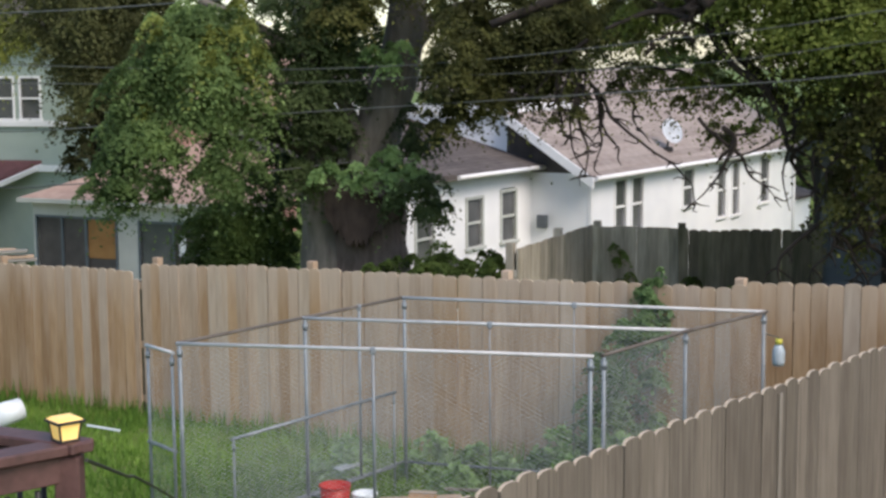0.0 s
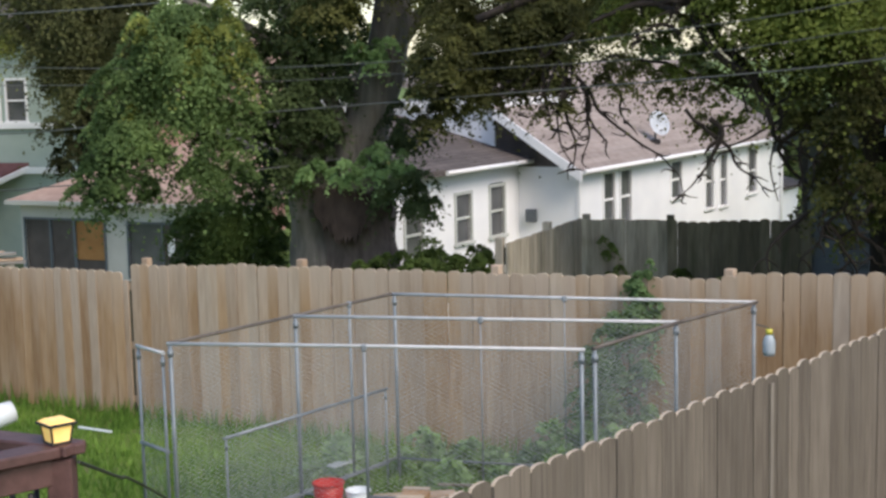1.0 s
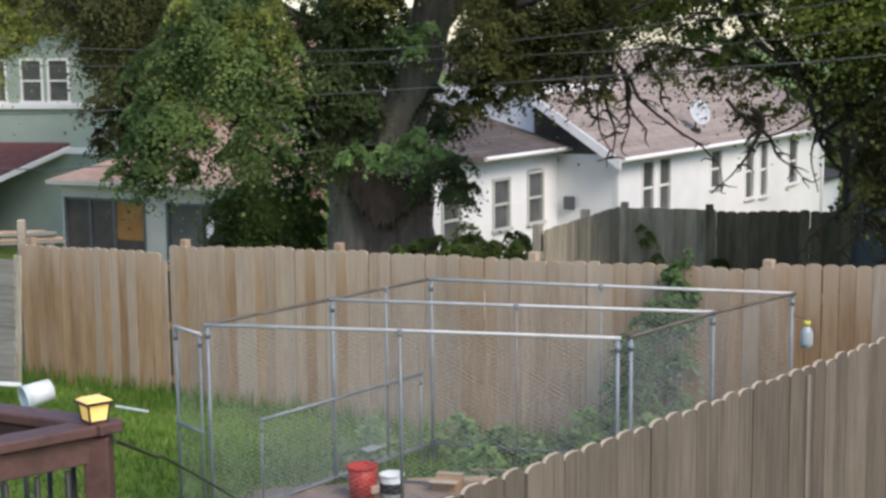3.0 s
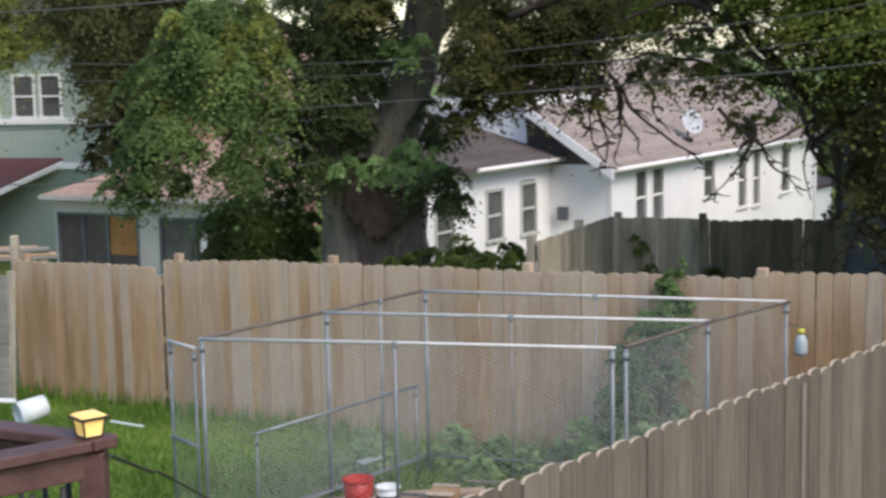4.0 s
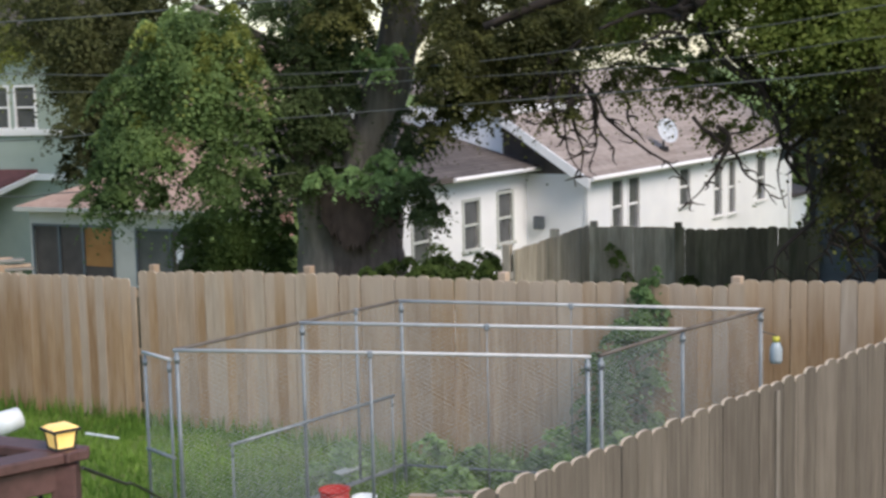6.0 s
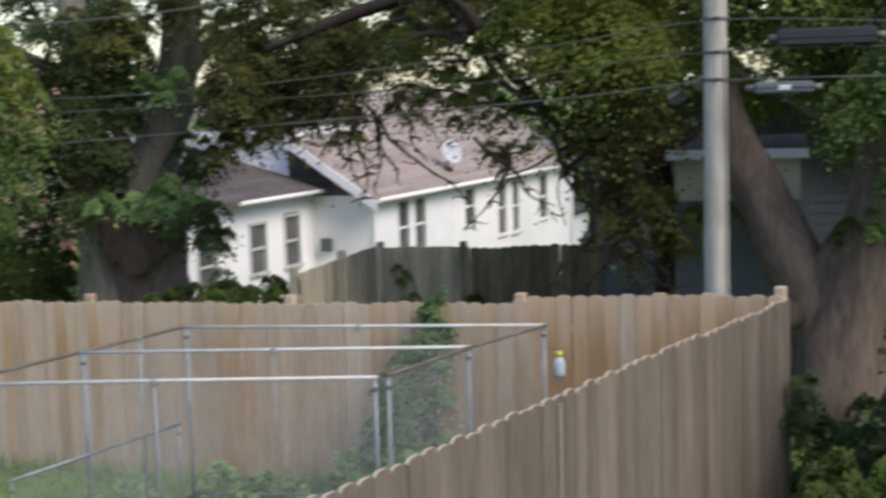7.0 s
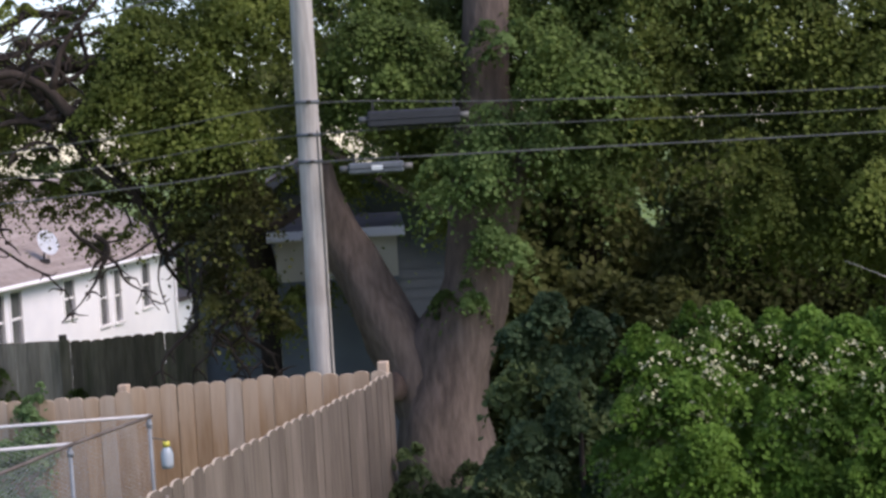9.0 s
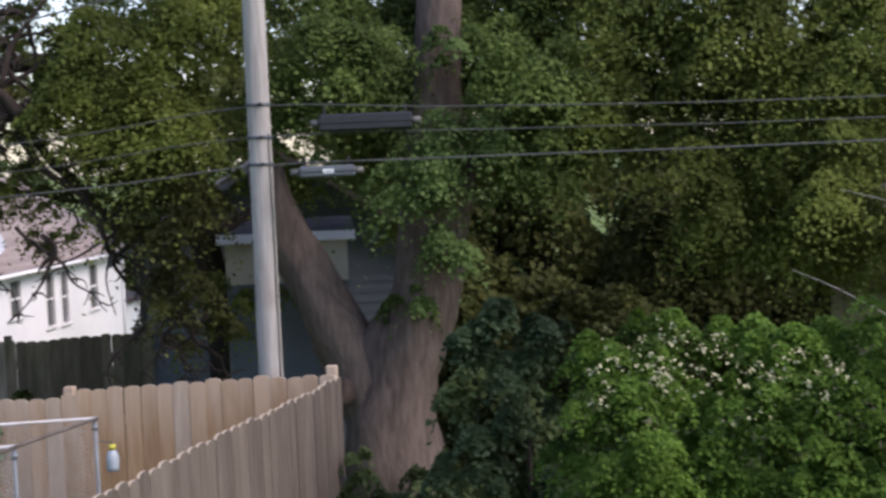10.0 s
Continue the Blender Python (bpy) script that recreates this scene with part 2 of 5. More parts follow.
def prism(bm, outline, axis, lo, hi):
    """An outline of (u, v) pairs drawn out along an axis of the thing (0: u, v = y, z; 1: u, v = x, z)."""
    put = (lambda u, v, w: (w, u, v)) if axis == 0 else (lambda u, v, w: (u, w, v))
    a = [bm.verts.new(put(u, v, lo)) for u, v in outline]
    b = [bm.verts.new(put(u, v, hi)) for u, v in outline]
    bm.faces.new(a)
    bm.faces.new(b[::-1])
    for i in range(len(a)):
        j = (i + 1) % len(a)
        bm.faces.new((a[j], a[i], b[i], b[j]))
    bmesh.ops.recalc_face_normals(bm, faces=bm.faces)
    return bm


def tube(bm, pts, radii, sides=8, rough=0.0):
    """A tapered, capped tube through points."""
    pts = [Vector(p) for p in pts]
    if not hasattr(radii, "__len__"):
        radii = [radii] * len(pts)
    rings, ref = [], Vector((0.31, 0.95, 0.1)).normalized()
    for i, p in enumerate(pts):
        d = (pts[min(i + 1, len(pts) - 1)] - pts[max(i - 1, 0)]).normalized()
        side = d.cross(ref)
        if side.length < 0.2:
            side = d.cross(Vector((1, 0, 0)))
        side.normalize()
        up = side.cross(d)
        ring = []
        for k in range(sides):
            a = 2 * math.pi * k / sides
            r = radii[i] * (1 + rough * noise.noise(p * 1.7 + Vector((math.cos(a), math.sin(a), 0)) * 1.3))
            ring.append(bm.verts.new(p + side * (r * math.cos(a)) + up * (r * math.sin(a))))
        rings.append(ring)
    for a, b in zip(rings, rings[1:]):
        for k in range(sides):
            f = bm.faces.new((a[k], a[(k + 1) % sides], b[(k + 1) % sides], b[k]))
            f.smooth = sides > 6
    bm.faces.new(rings[0][::-1])
    bm.faces.new(rings[-1])
    return bm


def bend(pts, steps=6):
    """A smooth line through points."""
    pts = [Vector(p) for p in pts]
    ext = [2 * pts[0] - pts[1], *pts, 2 * pts[-1] - pts[-2]]
    out = []
    for i in range(1, len(ext) - 2):
        p0, p1, p2, p3 = ext[i - 1:i + 3]
        for k in range(steps):
            t = k / steps
            out.append(0.5 * (2 * p1 + (p2 - p0) * t + (2 * p0 - 5 * p1 + 4 * p2 - p3) * t * t + (3 * p1 - p0 - 3 * p2 + p3) * t ** 3))
    return out + [pts[-1]]


def fall(a, b, n):
    return [a + (b - a) * i / (n - 1) for i in range(n)]


def leaf_mesh(name, blobs, count, size, rng, clump=0.36, hollow=0.35, per=210):
    """Leaves in clumps within rough balls (x, y, z, radius): each leaf a folded blade of two quads."""
    vol = np.array([b[3] ** 2 for b in blobs])
    share = np.maximum(1, (count * vol / vol.sum())).astype(int)
    cs, lean = [], []
    for (x, y, z, r), k in zip(blobs, share):
        m = max(4, int(k / per))
        d = rng.normal(size=(m, 3))
        d /= np.linalg.norm(d, axis=1)[:, None]
        rad = r * (hollow + (1.0 - hollow) * rng.random(m) ** 0.6)
        stray = rng.random(m) < 0.14
        rad[stray] *= 1.3
        hubs = np.array((x, y, z)) + d * rad[:, None] * (1, 1, 0.9)
        i = rng.integers(0, m, k)
        wide = min(clump, 0.5 * r) * (0.35 + 0.9 * rng.random(m))[i]
        flat = rng.normal(size=(k, 3)) * (1, 1, 0.17)
        drop = 0.28 * (flat[:, 0] ** 2 + flat[:, 1] ** 2)
        tilt = (d * 0.5)[i]
        off = flat * 0.62
        off[:, 2] -= drop + tilt[:, 0] * flat[:, 0] * 0.4 + tilt[:, 1] * flat[:, 1] * 0.4
        cs.append(hubs[i] + off * wide[:, None])
        lean.append(tilt)
    c = np.concatenate(cs)
    n = len(c)
    ax = rng.normal(size=(n, 3)) + (0, 0, -0.35)
    ax /= np.linalg.norm(ax, axis=1)[:, None]
    nv = rng.normal(size=(n, 3)) * 0.42 + (0, -0.7, 1.8) + np.concatenate(lean) * 2.2
    sd = np.cross(ax, nv)
    sd /= np.linalg.norm(sd, axis=1)[:, None] + 1e-9
    up = np.cross(sd, ax)
    ln = size * (0.6 + 0.8 * rng.random(n))[:, None]
    wd = ln * 0.36
    v = np.stack([c - ax * ln * 0.5, c + sd * wd + up * wd * 0.35, c + ax * ln * 0.5, c - sd * wd + up * wd * 0.35], 1).reshape(-1, 3)
    base = np.arange(n)[:, None] * 4
    faces = np.concatenate([base + (0, 1, 2), base + (0, 2, 3)], 1).reshape(-1, 3)
    me = bpy.data.meshes.new(name)
    me.vertices.add(len(v))
    me.vertices.foreach_set("co", v.astype(np.float32).ravel())
    me.loops.add(faces.size)
    me.loops.foreach_set("vertex_index", faces.astype(np.int32).ravel())
    me.polygons.add(len(faces))
    me.polygons.foreach_set("loop_start", np.arange(0, faces.size, 3, dtype=np.int32))
    me.update(calc_edges=True)
    return me


RNG = np.random.default_rng(7)


def foliage(name, blobs, count, size, mat, parent=None, **kw):
    ob = new(name, leaf_mesh(name, blobs, count, size, RNG, **kw))
    ob.data.materials.append(mat)
    if parent is not None:
        ob.parent = parent
    return ob


def smooth(lo, hi, v):
    t = np.clip((v - lo) / (hi - lo), 0, 1)
    return t * t * (3 - 2 * t)


# the fence corner and the ways of the two fences
CORNER = Vector((4.70, 11.76, 0))
FAR_YAW, NEAR_YAW = -32.97, -129.86
FAR = Vector((-math.cos(radians(FAR_YAW)), -math.sin(radians(FAR_YAW)), 0))
NEAR = Vector((math.cos(radians(NEAR_YAW)), math.sin(radians(NEAR_YAW)), 0))
OUT = Vector((0.5442, 0.8390, 0))


def ground_z(x, y):
    q = (x - CORNER.x) * OUT.x + (y - CORNER.y) * OUT.y
    s = (x - CORNER.x) * FAR.x + (y - CORNER.y) * FAR.y
    dip = smooth(-3.5, -0.3, q) * (0.12 + 0.026 * np.clip(s, 0, 13))
    return -dip - 1.15 * smooth(1.0, 11.0, q)


# ---- ground ----
def build_ground():
    xs = np.concatenate([[-900, -300, -100, -50], np.arange(-30, 31, 0.6), [50, 100, 300, 900]])
    ys = np.concatenate([[-900, -200, -60, -25], np.arange(-10, 51, 0.6), [70, 120, 300, 900, 2500]])
    X, Y = np.meshgrid(xs, ys)
    Z = ground_z(X, Y) + np.array([[0.03 * noise.noise((x * 0.8, y * 0.8, 0)) for x in xs] for y in ys])
    nx = len(xs)
    v = np.stack([X, Y, Z], 2).reshape(-1, 3)
    faces = [(j * nx + i, j * nx + i + 1, (j + 1) * nx + i + 1, (j + 1) * nx + i) for j in range(len(ys) - 1) for i in range(nx - 1)]
    me = bpy.data.meshes.new("ground")
    me.from_pydata(v.tolist(), [], faces)
    me.materials.append(GRASS)
    tagged(new("ground", me), "green lawn falling gently behind the board fence", "ground", kind="structure")


build_ground()


def build_grass():
    rng, n = np.random.default_rng(3), 60000
    x, y = rng.uniform(-8.5, 4.2, n), rng.uniform(9.3, 18.5, n)
    q = (x - CORNER.x) * OUT.x + (y - CORNER.y) * OUT.y
    bare = ((x + 0.75) / 1.3) ** 2 + ((y - 11.7) / 0.7) ** 2
    keep = (q < -0.05) & (rng.random(n) < smooth(0.4, 1.3, bare))
    x, y, q = x[keep], y[keep], q[keep]
    n = len(x)
    h = (0.05 + 0.09 * rng.random(n)) * (1 + 1.3 * np.exp(-(q / 0.35) ** 2))
    a = rng.uniform(0, 6.283, n)
    base = np.stack([x, y, ground_z(x, y) - 0.01], 1)
    side = np.stack([np.cos(a), np.sin(a), 0 * a], 1) * 0.012
    tip = base + np.stack([rng.normal(0, 0.035, n), rng.normal(0, 0.035, n), h], 1)
    v = np.stack([base - side, base + side, tip], 1).reshape(-1, 3)
    me = bpy.data.meshes.new("grass")
    me.from_pydata(v.tolist(), [], (np.arange(n)[:, None] * 3 + (0, 1, 2)).tolist())
    me.materials.append(BLADES)
    tagged(new("grass", me), "uncut bright green lawn grass round the kennel", "grass", kind="stuff")


build_grass()


# ---- board fences ----
def picket_mesh(name, width, height, thick, mat, top="dog", ends=None):
    """A board with a rounded dog-ear top, its foot at the origin."""
    bm, w = bmesh.new(), width / 2
    c = w * 0.42
    outline = [(-w, 0), (w, 0), (w, height - c), (w * 0.86, height - c * 0.45), (w * 0.5, height - c * 0.08), (0, height), (-w * 0.5, height - c * 0.08), (-w * 0.86, height - c * 0.45), (-w, height - c)]
    if top == "flat":
        outline = [(-w, 0), (w, 0), (w, height), (-w, height)]
    prism(bm, outline, 1, -thick / 2, thick / 2)
    for f in bm.faces:
        # upward faces get the paler tone with the highlight painted in
        if ends and f.normal.z > 0.25:
            f.material_index = 1
    me = bpy.data.meshes.new(name)
    bm.to_mesh(me)
    bm.free()
    me.materials.append(mat)
    if ends:
        me.materials.append(ends)
    return me


def board_fence(label, start, way, length, tops, mat, pitch=0.146, height=1.9, posts=(), group="", face=-1.0, rng_seed=1, post_up=0.07, gap=0.0, fresh=(), strip=0.0):
    """Pickets along way from start; face: the side, across the way, on which the pickets stand."""
    yaw = math.degrees(math.atan2(way.y, way.x))
    fence = thing("board_fence", pose(start.x, start.y, 0, 0, 0, yaw), label, "fence", group)
    rng = random.Random(rng_seed)
    kinds = [picket_mesh("picket", pitch - g, height + e, 0.019, mat, ends=PALE_LIT_TOP) for g, e in ((0.001, 0), (0.002, 0.008), (0.010, -0.012), (0.001, 0.015), (0.003, -0.004))]
    newer = [picket_mesh("picket", pitch - g, height + e, 0.019, CEDAR_NEW, ends=PALE_LIT_TOP) for g, e in ((0.001, 0), (0.002, 0.008), (0.006, -0.008))] if fresh else []
    pale = [picket_mesh("picket", pitch - g, height + e, 0.019, CEDAR_PALE, ends=PALE_LIT_TOP) for g, e in ((0.002, 0), (0.004, 0.01))] if fresh else []
    n = int(length / pitch)
    at_s, at_z = [p[0] for p in tops], [p[1] for p in tops]

    def rise(v):
        return float(np.interp(v, at_s, at_z))

    for i in range(n):
        s = (i + 0.5) * pitch
        if gap and abs(s - gap) < pitch * 0.5:
            continue
        m = pose(s, face * (0.03 + rng.uniform(0, 0.006)), rise(s) - height + rng.uniform(-0.006, 0.006), 0, rng.uniform(-0.35, 0.35), rng.uniform(-1.2, 1.2))
        is_new = any(a < s < b for a, b in fresh) or (fresh and rng.random() < 0.28)
        worn = pale and rng.random() < (0.12 if is_new else 0.2)
        piece("picket", rng.choice(pale) if worn else rng.choice(newer) if is_new else kinds[rng.choice((0, 0, 1, 1, 2, 3, 3, 4))], fence, m)
    if gap:
        piece("picket", picket_mesh("picket", 0.085, height - 0.1, 0.019, mat), fence, pose(gap + 0.028, face * 0.03, rise(gap) - height))
        # Made-up dark strip that gives the open joint its shade.
        part("batten", boxes(((gap - 0.08, -0.02, rise(gap) - height), (gap + 0.03, 0.012, rise(gap) - 0.12))), DARK_WOOD, fence, "dark strip added behind an open joint in place of shade")
    if strip:
        bm = boxes(((strip - 0.02, face * 0.043, rise(strip) - height), (strip + 0.02, face * 0.056, rise(strip) - 0.05)), bevel=0.003)
        part("cover_strip", bm, STRIP, fence, "pale grey cover strip nailed over a joint")
    for s in posts:
        z = rise(s)
        bm = boxes(((s - 0.045, -face * 0.062 - 0.045, z - height - 0.2), (s + 0.045, -face * 0.062 + 0.045, z + post_up)), bevel=0.006)
        part("post", bm, mat, fence)
    for drop in (0.3, 1.0, 1.65):
        knots = sorted({0.0, length, *posts})
        for a, b in zip(knots, knots[1:]):
            bm = bmesh.new()
            prism(bm, [(a, rise(a) - drop), (b, rise(b) - drop), (b, rise(b) - drop + 0.085), (a, rise(a) - drop + 0.085)], 1, -0.015, 0.018)
            part("rail", bm, mat, fence)
    return fence


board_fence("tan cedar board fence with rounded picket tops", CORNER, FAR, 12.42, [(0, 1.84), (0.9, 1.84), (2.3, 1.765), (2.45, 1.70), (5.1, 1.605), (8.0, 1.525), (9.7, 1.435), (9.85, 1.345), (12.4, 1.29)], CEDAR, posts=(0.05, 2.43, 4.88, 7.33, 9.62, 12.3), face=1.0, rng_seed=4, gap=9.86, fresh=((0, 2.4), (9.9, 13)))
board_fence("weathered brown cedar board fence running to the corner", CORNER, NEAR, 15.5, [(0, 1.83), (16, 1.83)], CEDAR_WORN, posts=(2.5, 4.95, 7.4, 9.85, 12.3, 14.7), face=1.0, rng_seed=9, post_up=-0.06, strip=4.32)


# ---- kennel ----
def link_mesh(bm, a, b, z0, z1, cell=0.038, r=0.0015):
    """Chain-link between two feet: zigzag wires, each a thin four-sided tube."""
    a, b = Vector(a), Vector(b)
    d = b - a
    length = d.length
    d.normalize()
    nrm = Vector((-d.y, d.x, 0))
    rng = random.Random(int(length * 1000))
    cols, rows = int(length / cell), int((z1 - z0) / (cell * 0.5))
    h = (z1 - z0) / rows
    for c in range(cols + 1):
        pts = []
        for k in range(rows + 1):
            off = (c + (0.5 if (k + c) % 2 else -0.5)) * cell
            pts.append(a + d * min(max(off, 0), length) + Vector((0, 0, z0 + k * h + (rng.uniform(-0.004, 0.004) if 0 < k < rows else 0))) + nrm * (0.002 if k % 2 else -0.002))
        ring = []
        for p in pts:
            ring.append([bm.verts.new(p + d * r), bm.verts.new(p + nrm * r), bm.verts.new(p - d * r), bm.verts.new(p - nrm * r)])
        for u, w in zip(ring, ring[1:]):
            for k in range(4):
                bm.faces.new((u[k], u[(k + 1) % 4], w[(k + 1) % 4], w[k]))
    return bm


KENNEL = thing("dog_kennel", pose(0, 0, 0), "galvanised chain-link dog kennel on the lawn", "kennel")


def kennel_panel(name, a, b, height, label, mids=(), mid_rail=None, sag=0.0, mid_r=0.014, ends=(0, 1), rail=None, post_r=0.0165):
    """A chain-link panel: two end posts, rails, mid posts, mesh."""
    a, b = Vector((*a, 0)), Vector((*b, 0))
    foot = new(name)
    foot.parent = KENNEL
    foot.matrix_basis = pose(a.x, a.y, 0)
    tagged(foot, label)
    d = b - a
    za, zb = float(ground_z(a.x, a.y)) - 0.05, float(ground_z(b.x, b.y)) - 0.05
    inset = d.normalized() * 0.026
    for end, z in [((inset, za), (d - inset, zb))[e] for e in ends]:
        part("post", tube(bmesh.new(), [end + Vector((0, 0, z)), end + Vector((0, 0, height - 0.016))], post_r, 10), GALV, foot)
    part("top_rail", tube(bmesh.new(), [Vector((0, 0, height)), d * 0.5 + Vector((0, 0, height - sag)), d + Vector((0, 0, height))], 0.0145, 10), rail or GALV, foot)
    part("bottom_rail", tube(bmesh.new(), [Vector((0, 0, 0.06)), d + Vector((0, 0, 0.06))], 0.011, 8), GALV, foot)
    for u in mids:
        part("mid_post", tube(bmesh.new(), [d * u + Vector((0, 0, 0.05)), d * u + Vector((0, 0, height - 0.02))], mid_r, 8), GALV, foot)
        part("rail_clamp", boxes((tuple(d * u + Vector((-0.022, -0.022, height - 0.035))), tuple(d * u + Vector((0.022, 0.022, height + 0.018)))), bevel=0.008), GALV, foot)
    if mid_rail:
        part("mid_rail", tube(bmesh.new(), [Vector((0, 0, mid_rail)), d + Vector((0, 0, mid_rail))], 0.016, 8), GALV, foot)
    for e in ends:
        mark = (inset, d - inset)[e]
        part("corner_clamp", tube(bmesh.new(), [mark + Vector((0, 0, height - 0.10)), mark + Vector((0, 0, height - 0.05))], post_r * 1.45, 10), GALV, foot)
    part("wire_mesh", link_mesh(bmesh.new(), (0, 0, 0), d, 0.06, height), WIRE, foot, "grey chain-link wire mesh")
    return foot


KFL, KFR, KML, KMR, KBL, KBR = (-2.05, 11.10), (1.09, 10.46), (-1.19, 12.22), (1.95, 11.49), (-0.38, 13.29), (2.76, 12.35)
K_TOP = 1.60
kennel_panel("kennel_panel", KFL, KFR, K_TOP, "galvanised chain-link kennel front with a middle post", mids=(0.485,), sag=-0.004, rail=GALV_LIT)
kennel_panel("kennel_panel", KML, KMR, K_TOP, "galvanised chain-link divider across the kennel", mids=(0.5,), mid_r=0.006, rail=GALV_LIT)
kennel_panel("kennel_panel", KBL, KBR, K_TOP, "galvanised chain-link kennel back along the fence", mids=(0.49,), mid_r=0.006, rail=GALV_LIT)
kennel_panel("kennel_panel", KFL, KML, K_TOP, "galvanised chain-link kennel side panel with rusty, shade-darkened rail", ends=(), rail=RAIL_RUST_SHADED)
kennel_panel("kennel_panel", KML, KBL, K_TOP, "galvanised chain-link kennel side panel", mids=(0.55,), ends=(), rail=RAIL_RUST_SHADED)
kennel_panel("kennel_panel", (KFR[0] + 0.06, KFR[1] + 0.03), KMR, K_TOP, "galvanised chain-link kennel side panel beside the gate post", ends=(0,), rail=RAIL_RUST_SHADED)
kennel_panel("kennel_panel", KMR, KBR, K_TOP, "galvanised chain-link kennel side panel", ends=(), rail=RAIL_RUST_SHADED)
kennel_panel("kennel_gate", (-2.08, 11.13), (-2.36, 11.47), 1.52, "open chain-link kennel gate with a cross bar", mid_rail=0.74, post_r=0.013, rail=GALV_LIT)
kennel_panel("low_wire_panel", (-1.70, 11.46), (-0.44, 13.15), 0.75, "low chain-link panel inside the kennel", post_r=0.009)

MAPLE_CLUMPS = [(-3.8, 19.13, 2.89, 0.6), (-3.12, 19.25, 3.56, 0.66), (-4.25, 19.03, 2.35, 0.41), (-2.85, 19.31, 2.6, 0.5), (-3.62, 19.16, 2.11, 0.22), (-2.72, 19.33, 3.85, 0.5), (-3.38, 19.2, 4.11, 0.56), (-3.91, 19.1, 3.47, 0.42), (-2.5, 19.38, 3.2, 0.3), (-2.75, 19.82, 4.3, 0.32), (-3.24, 19.74, 4.41, 0.35)]
DARKTREE_CLUMPS = [(-8.1, 35.98, 4.0, 1.2), (-8.25, 35.91, 2.6, 0.85), (-7.4, 36.15, 4.67, 1.28), (-8.6, 35.8, 4.9, 1.0), (-8.75, 35.83, 1.75, 0.45), (-6.9, 36.29, 4.25, 1.0), (-9.3, 35.8, 5.3, 0.7), (-9.15, 35.8, 4.45, 0.6), (-8.9, 35.8, 3.6, 0.55)]
IVY_CLUMPS = [(-2.45, 20.6, 3.9, 0.35), (-2.4, 20.6, 2.9, 0.32), (-2.0, 20.3, 4.4, 0.5), (-1.3, 20.4, 4.5, 0.42), (-1.35, 20.4, 3.8, 0.3), (-2.05, 20.3, 3.4, 0.4), (-1.7, 20.3, 3.0, 0.3), (-1.75, 20.6, 3.86, 0.55), (-1.72, 20.6, 3.08, 0.5), (-1.95, 20.6, 2.38, 0.4), (-1.3, 20.75, 2.5, 0.25), (-0.45, 19.9, 2.1, 0.36), (-0.2, 19.9, 1.9, 0.32), (-0.3, 20.4, 2.76, 0.36), (-0.25, 20.5, 3.3, 0.22), (-1.37, 20.75, 3.5, 0.3), (-1.5, 20.6, 4.6, 0.5), (-1.05, 22.18, 3.77, 0.34), (-0.98, 22.18, 3.1, 0.34), (-1.33, 22.16, 4.11, 0.38), (-1.34, 22.16, 2.68, 0.34), (-0.12, 22.2, 3.75, 0.26)]
SHRUB_CLUMPS = [(-2.35, 21.7, 1.55, 0.36), (-2.3, 21.7, 2.25, 0.38), (-3.22, 21.76, 1.24, 0.63), (-2.95, 21.8, 1.73, 0.59), (-2.64, 21.84, 1.04, 0.47), (-3.32, 21.75, 0.73, 0.59)]
OAK_CLUMPS = [(0.25, 18.0, 3.79, 0.5), (0.93, 17.98, 3.75, 0.5), (0.1, 18.0, 3.18, 0.3), (1.27, 17.95, 4.1, 0.5), (0.58, 17.99, 3.4, 0.3), (1.5, 17.93, 3.6, 0.3)]
HEDGE_CLUMPS = [(-0.46, 18.99, 1.12, 0.29), (0.05, 19.0, 1.14, 0.29), (0.57, 18.99, 1.13, 0.26), (1.01, 18.97, 1.09, 0.22), (1.37, 18.95, 0.93, 0.18), (-0.2, 18.9, 1.0, 0.24), (0.3, 18.9, 1.02, 0.24), (0.8, 18.9, 1.0, 0.22), (-0.7, 18.95, 1.0, 0.25)]
OVER_CLUMPS = [(3.36, 17.2, 2.99, 0.29), (2.86, 17.29, 3.66, 0.4), (3.68, 17.14, 3.77, 0.59), (4.41, 16.95, 3.55, 0.72), (4.69, 16.89, 2.84, 0.44), (4.61, 16.91, 2.0, 0.33)]
CRL_CLUMPS = [(4.0, 16.32, 5.0, 0.71), (3.55, 16.42, 4.38, 0.58), (4.56, 16.17, 4.29, 0.71), (4.91, 16.07, 5.35, 0.65)]
CRLOW_CLUMPS = [(4.71, 16.13, 3.46, 0.52), (4.2, 16.27, 3.04, 0.22), (4.66, 16.14, 2.38, 0.39), (5.2, 16.3, 2.0, 0.2)]
CR_CLUMPS = [(6.39, 15.54, 4.99, 0.71), (6.99, 15.28, 2.13, 0.29), (8.15, 14.2, 4.6, 0.6), (7.9, 16.4, 5.6, 0.7), (8.4, 15.8, 5.1, 0.7), (8.9, 15.6, 5.9, 0.7), (8.3, 14.6, 3.75, 0.6), (7.78, 16.79, 4.25, 0.64), (6.13, 16.39, 4.47, 0.4)]
CR2_CLUMPS = [(10.9, 13.7, 5.65, 0.65), (11.8, 13.0, 5.65, 0.7), (9.58, 14.64, 4.45, 1.08), (10.55, 13.96, 4.85, 1.14), (11.38, 13.29, 4.02, 1.14), (10.87, 13.72, 2.87, 0.88), (11.6, 13.1, 2.84, 0.81), (11.94, 12.79, 4.88, 1.01), (9.32, 14.81, 5.19, 0.94)]
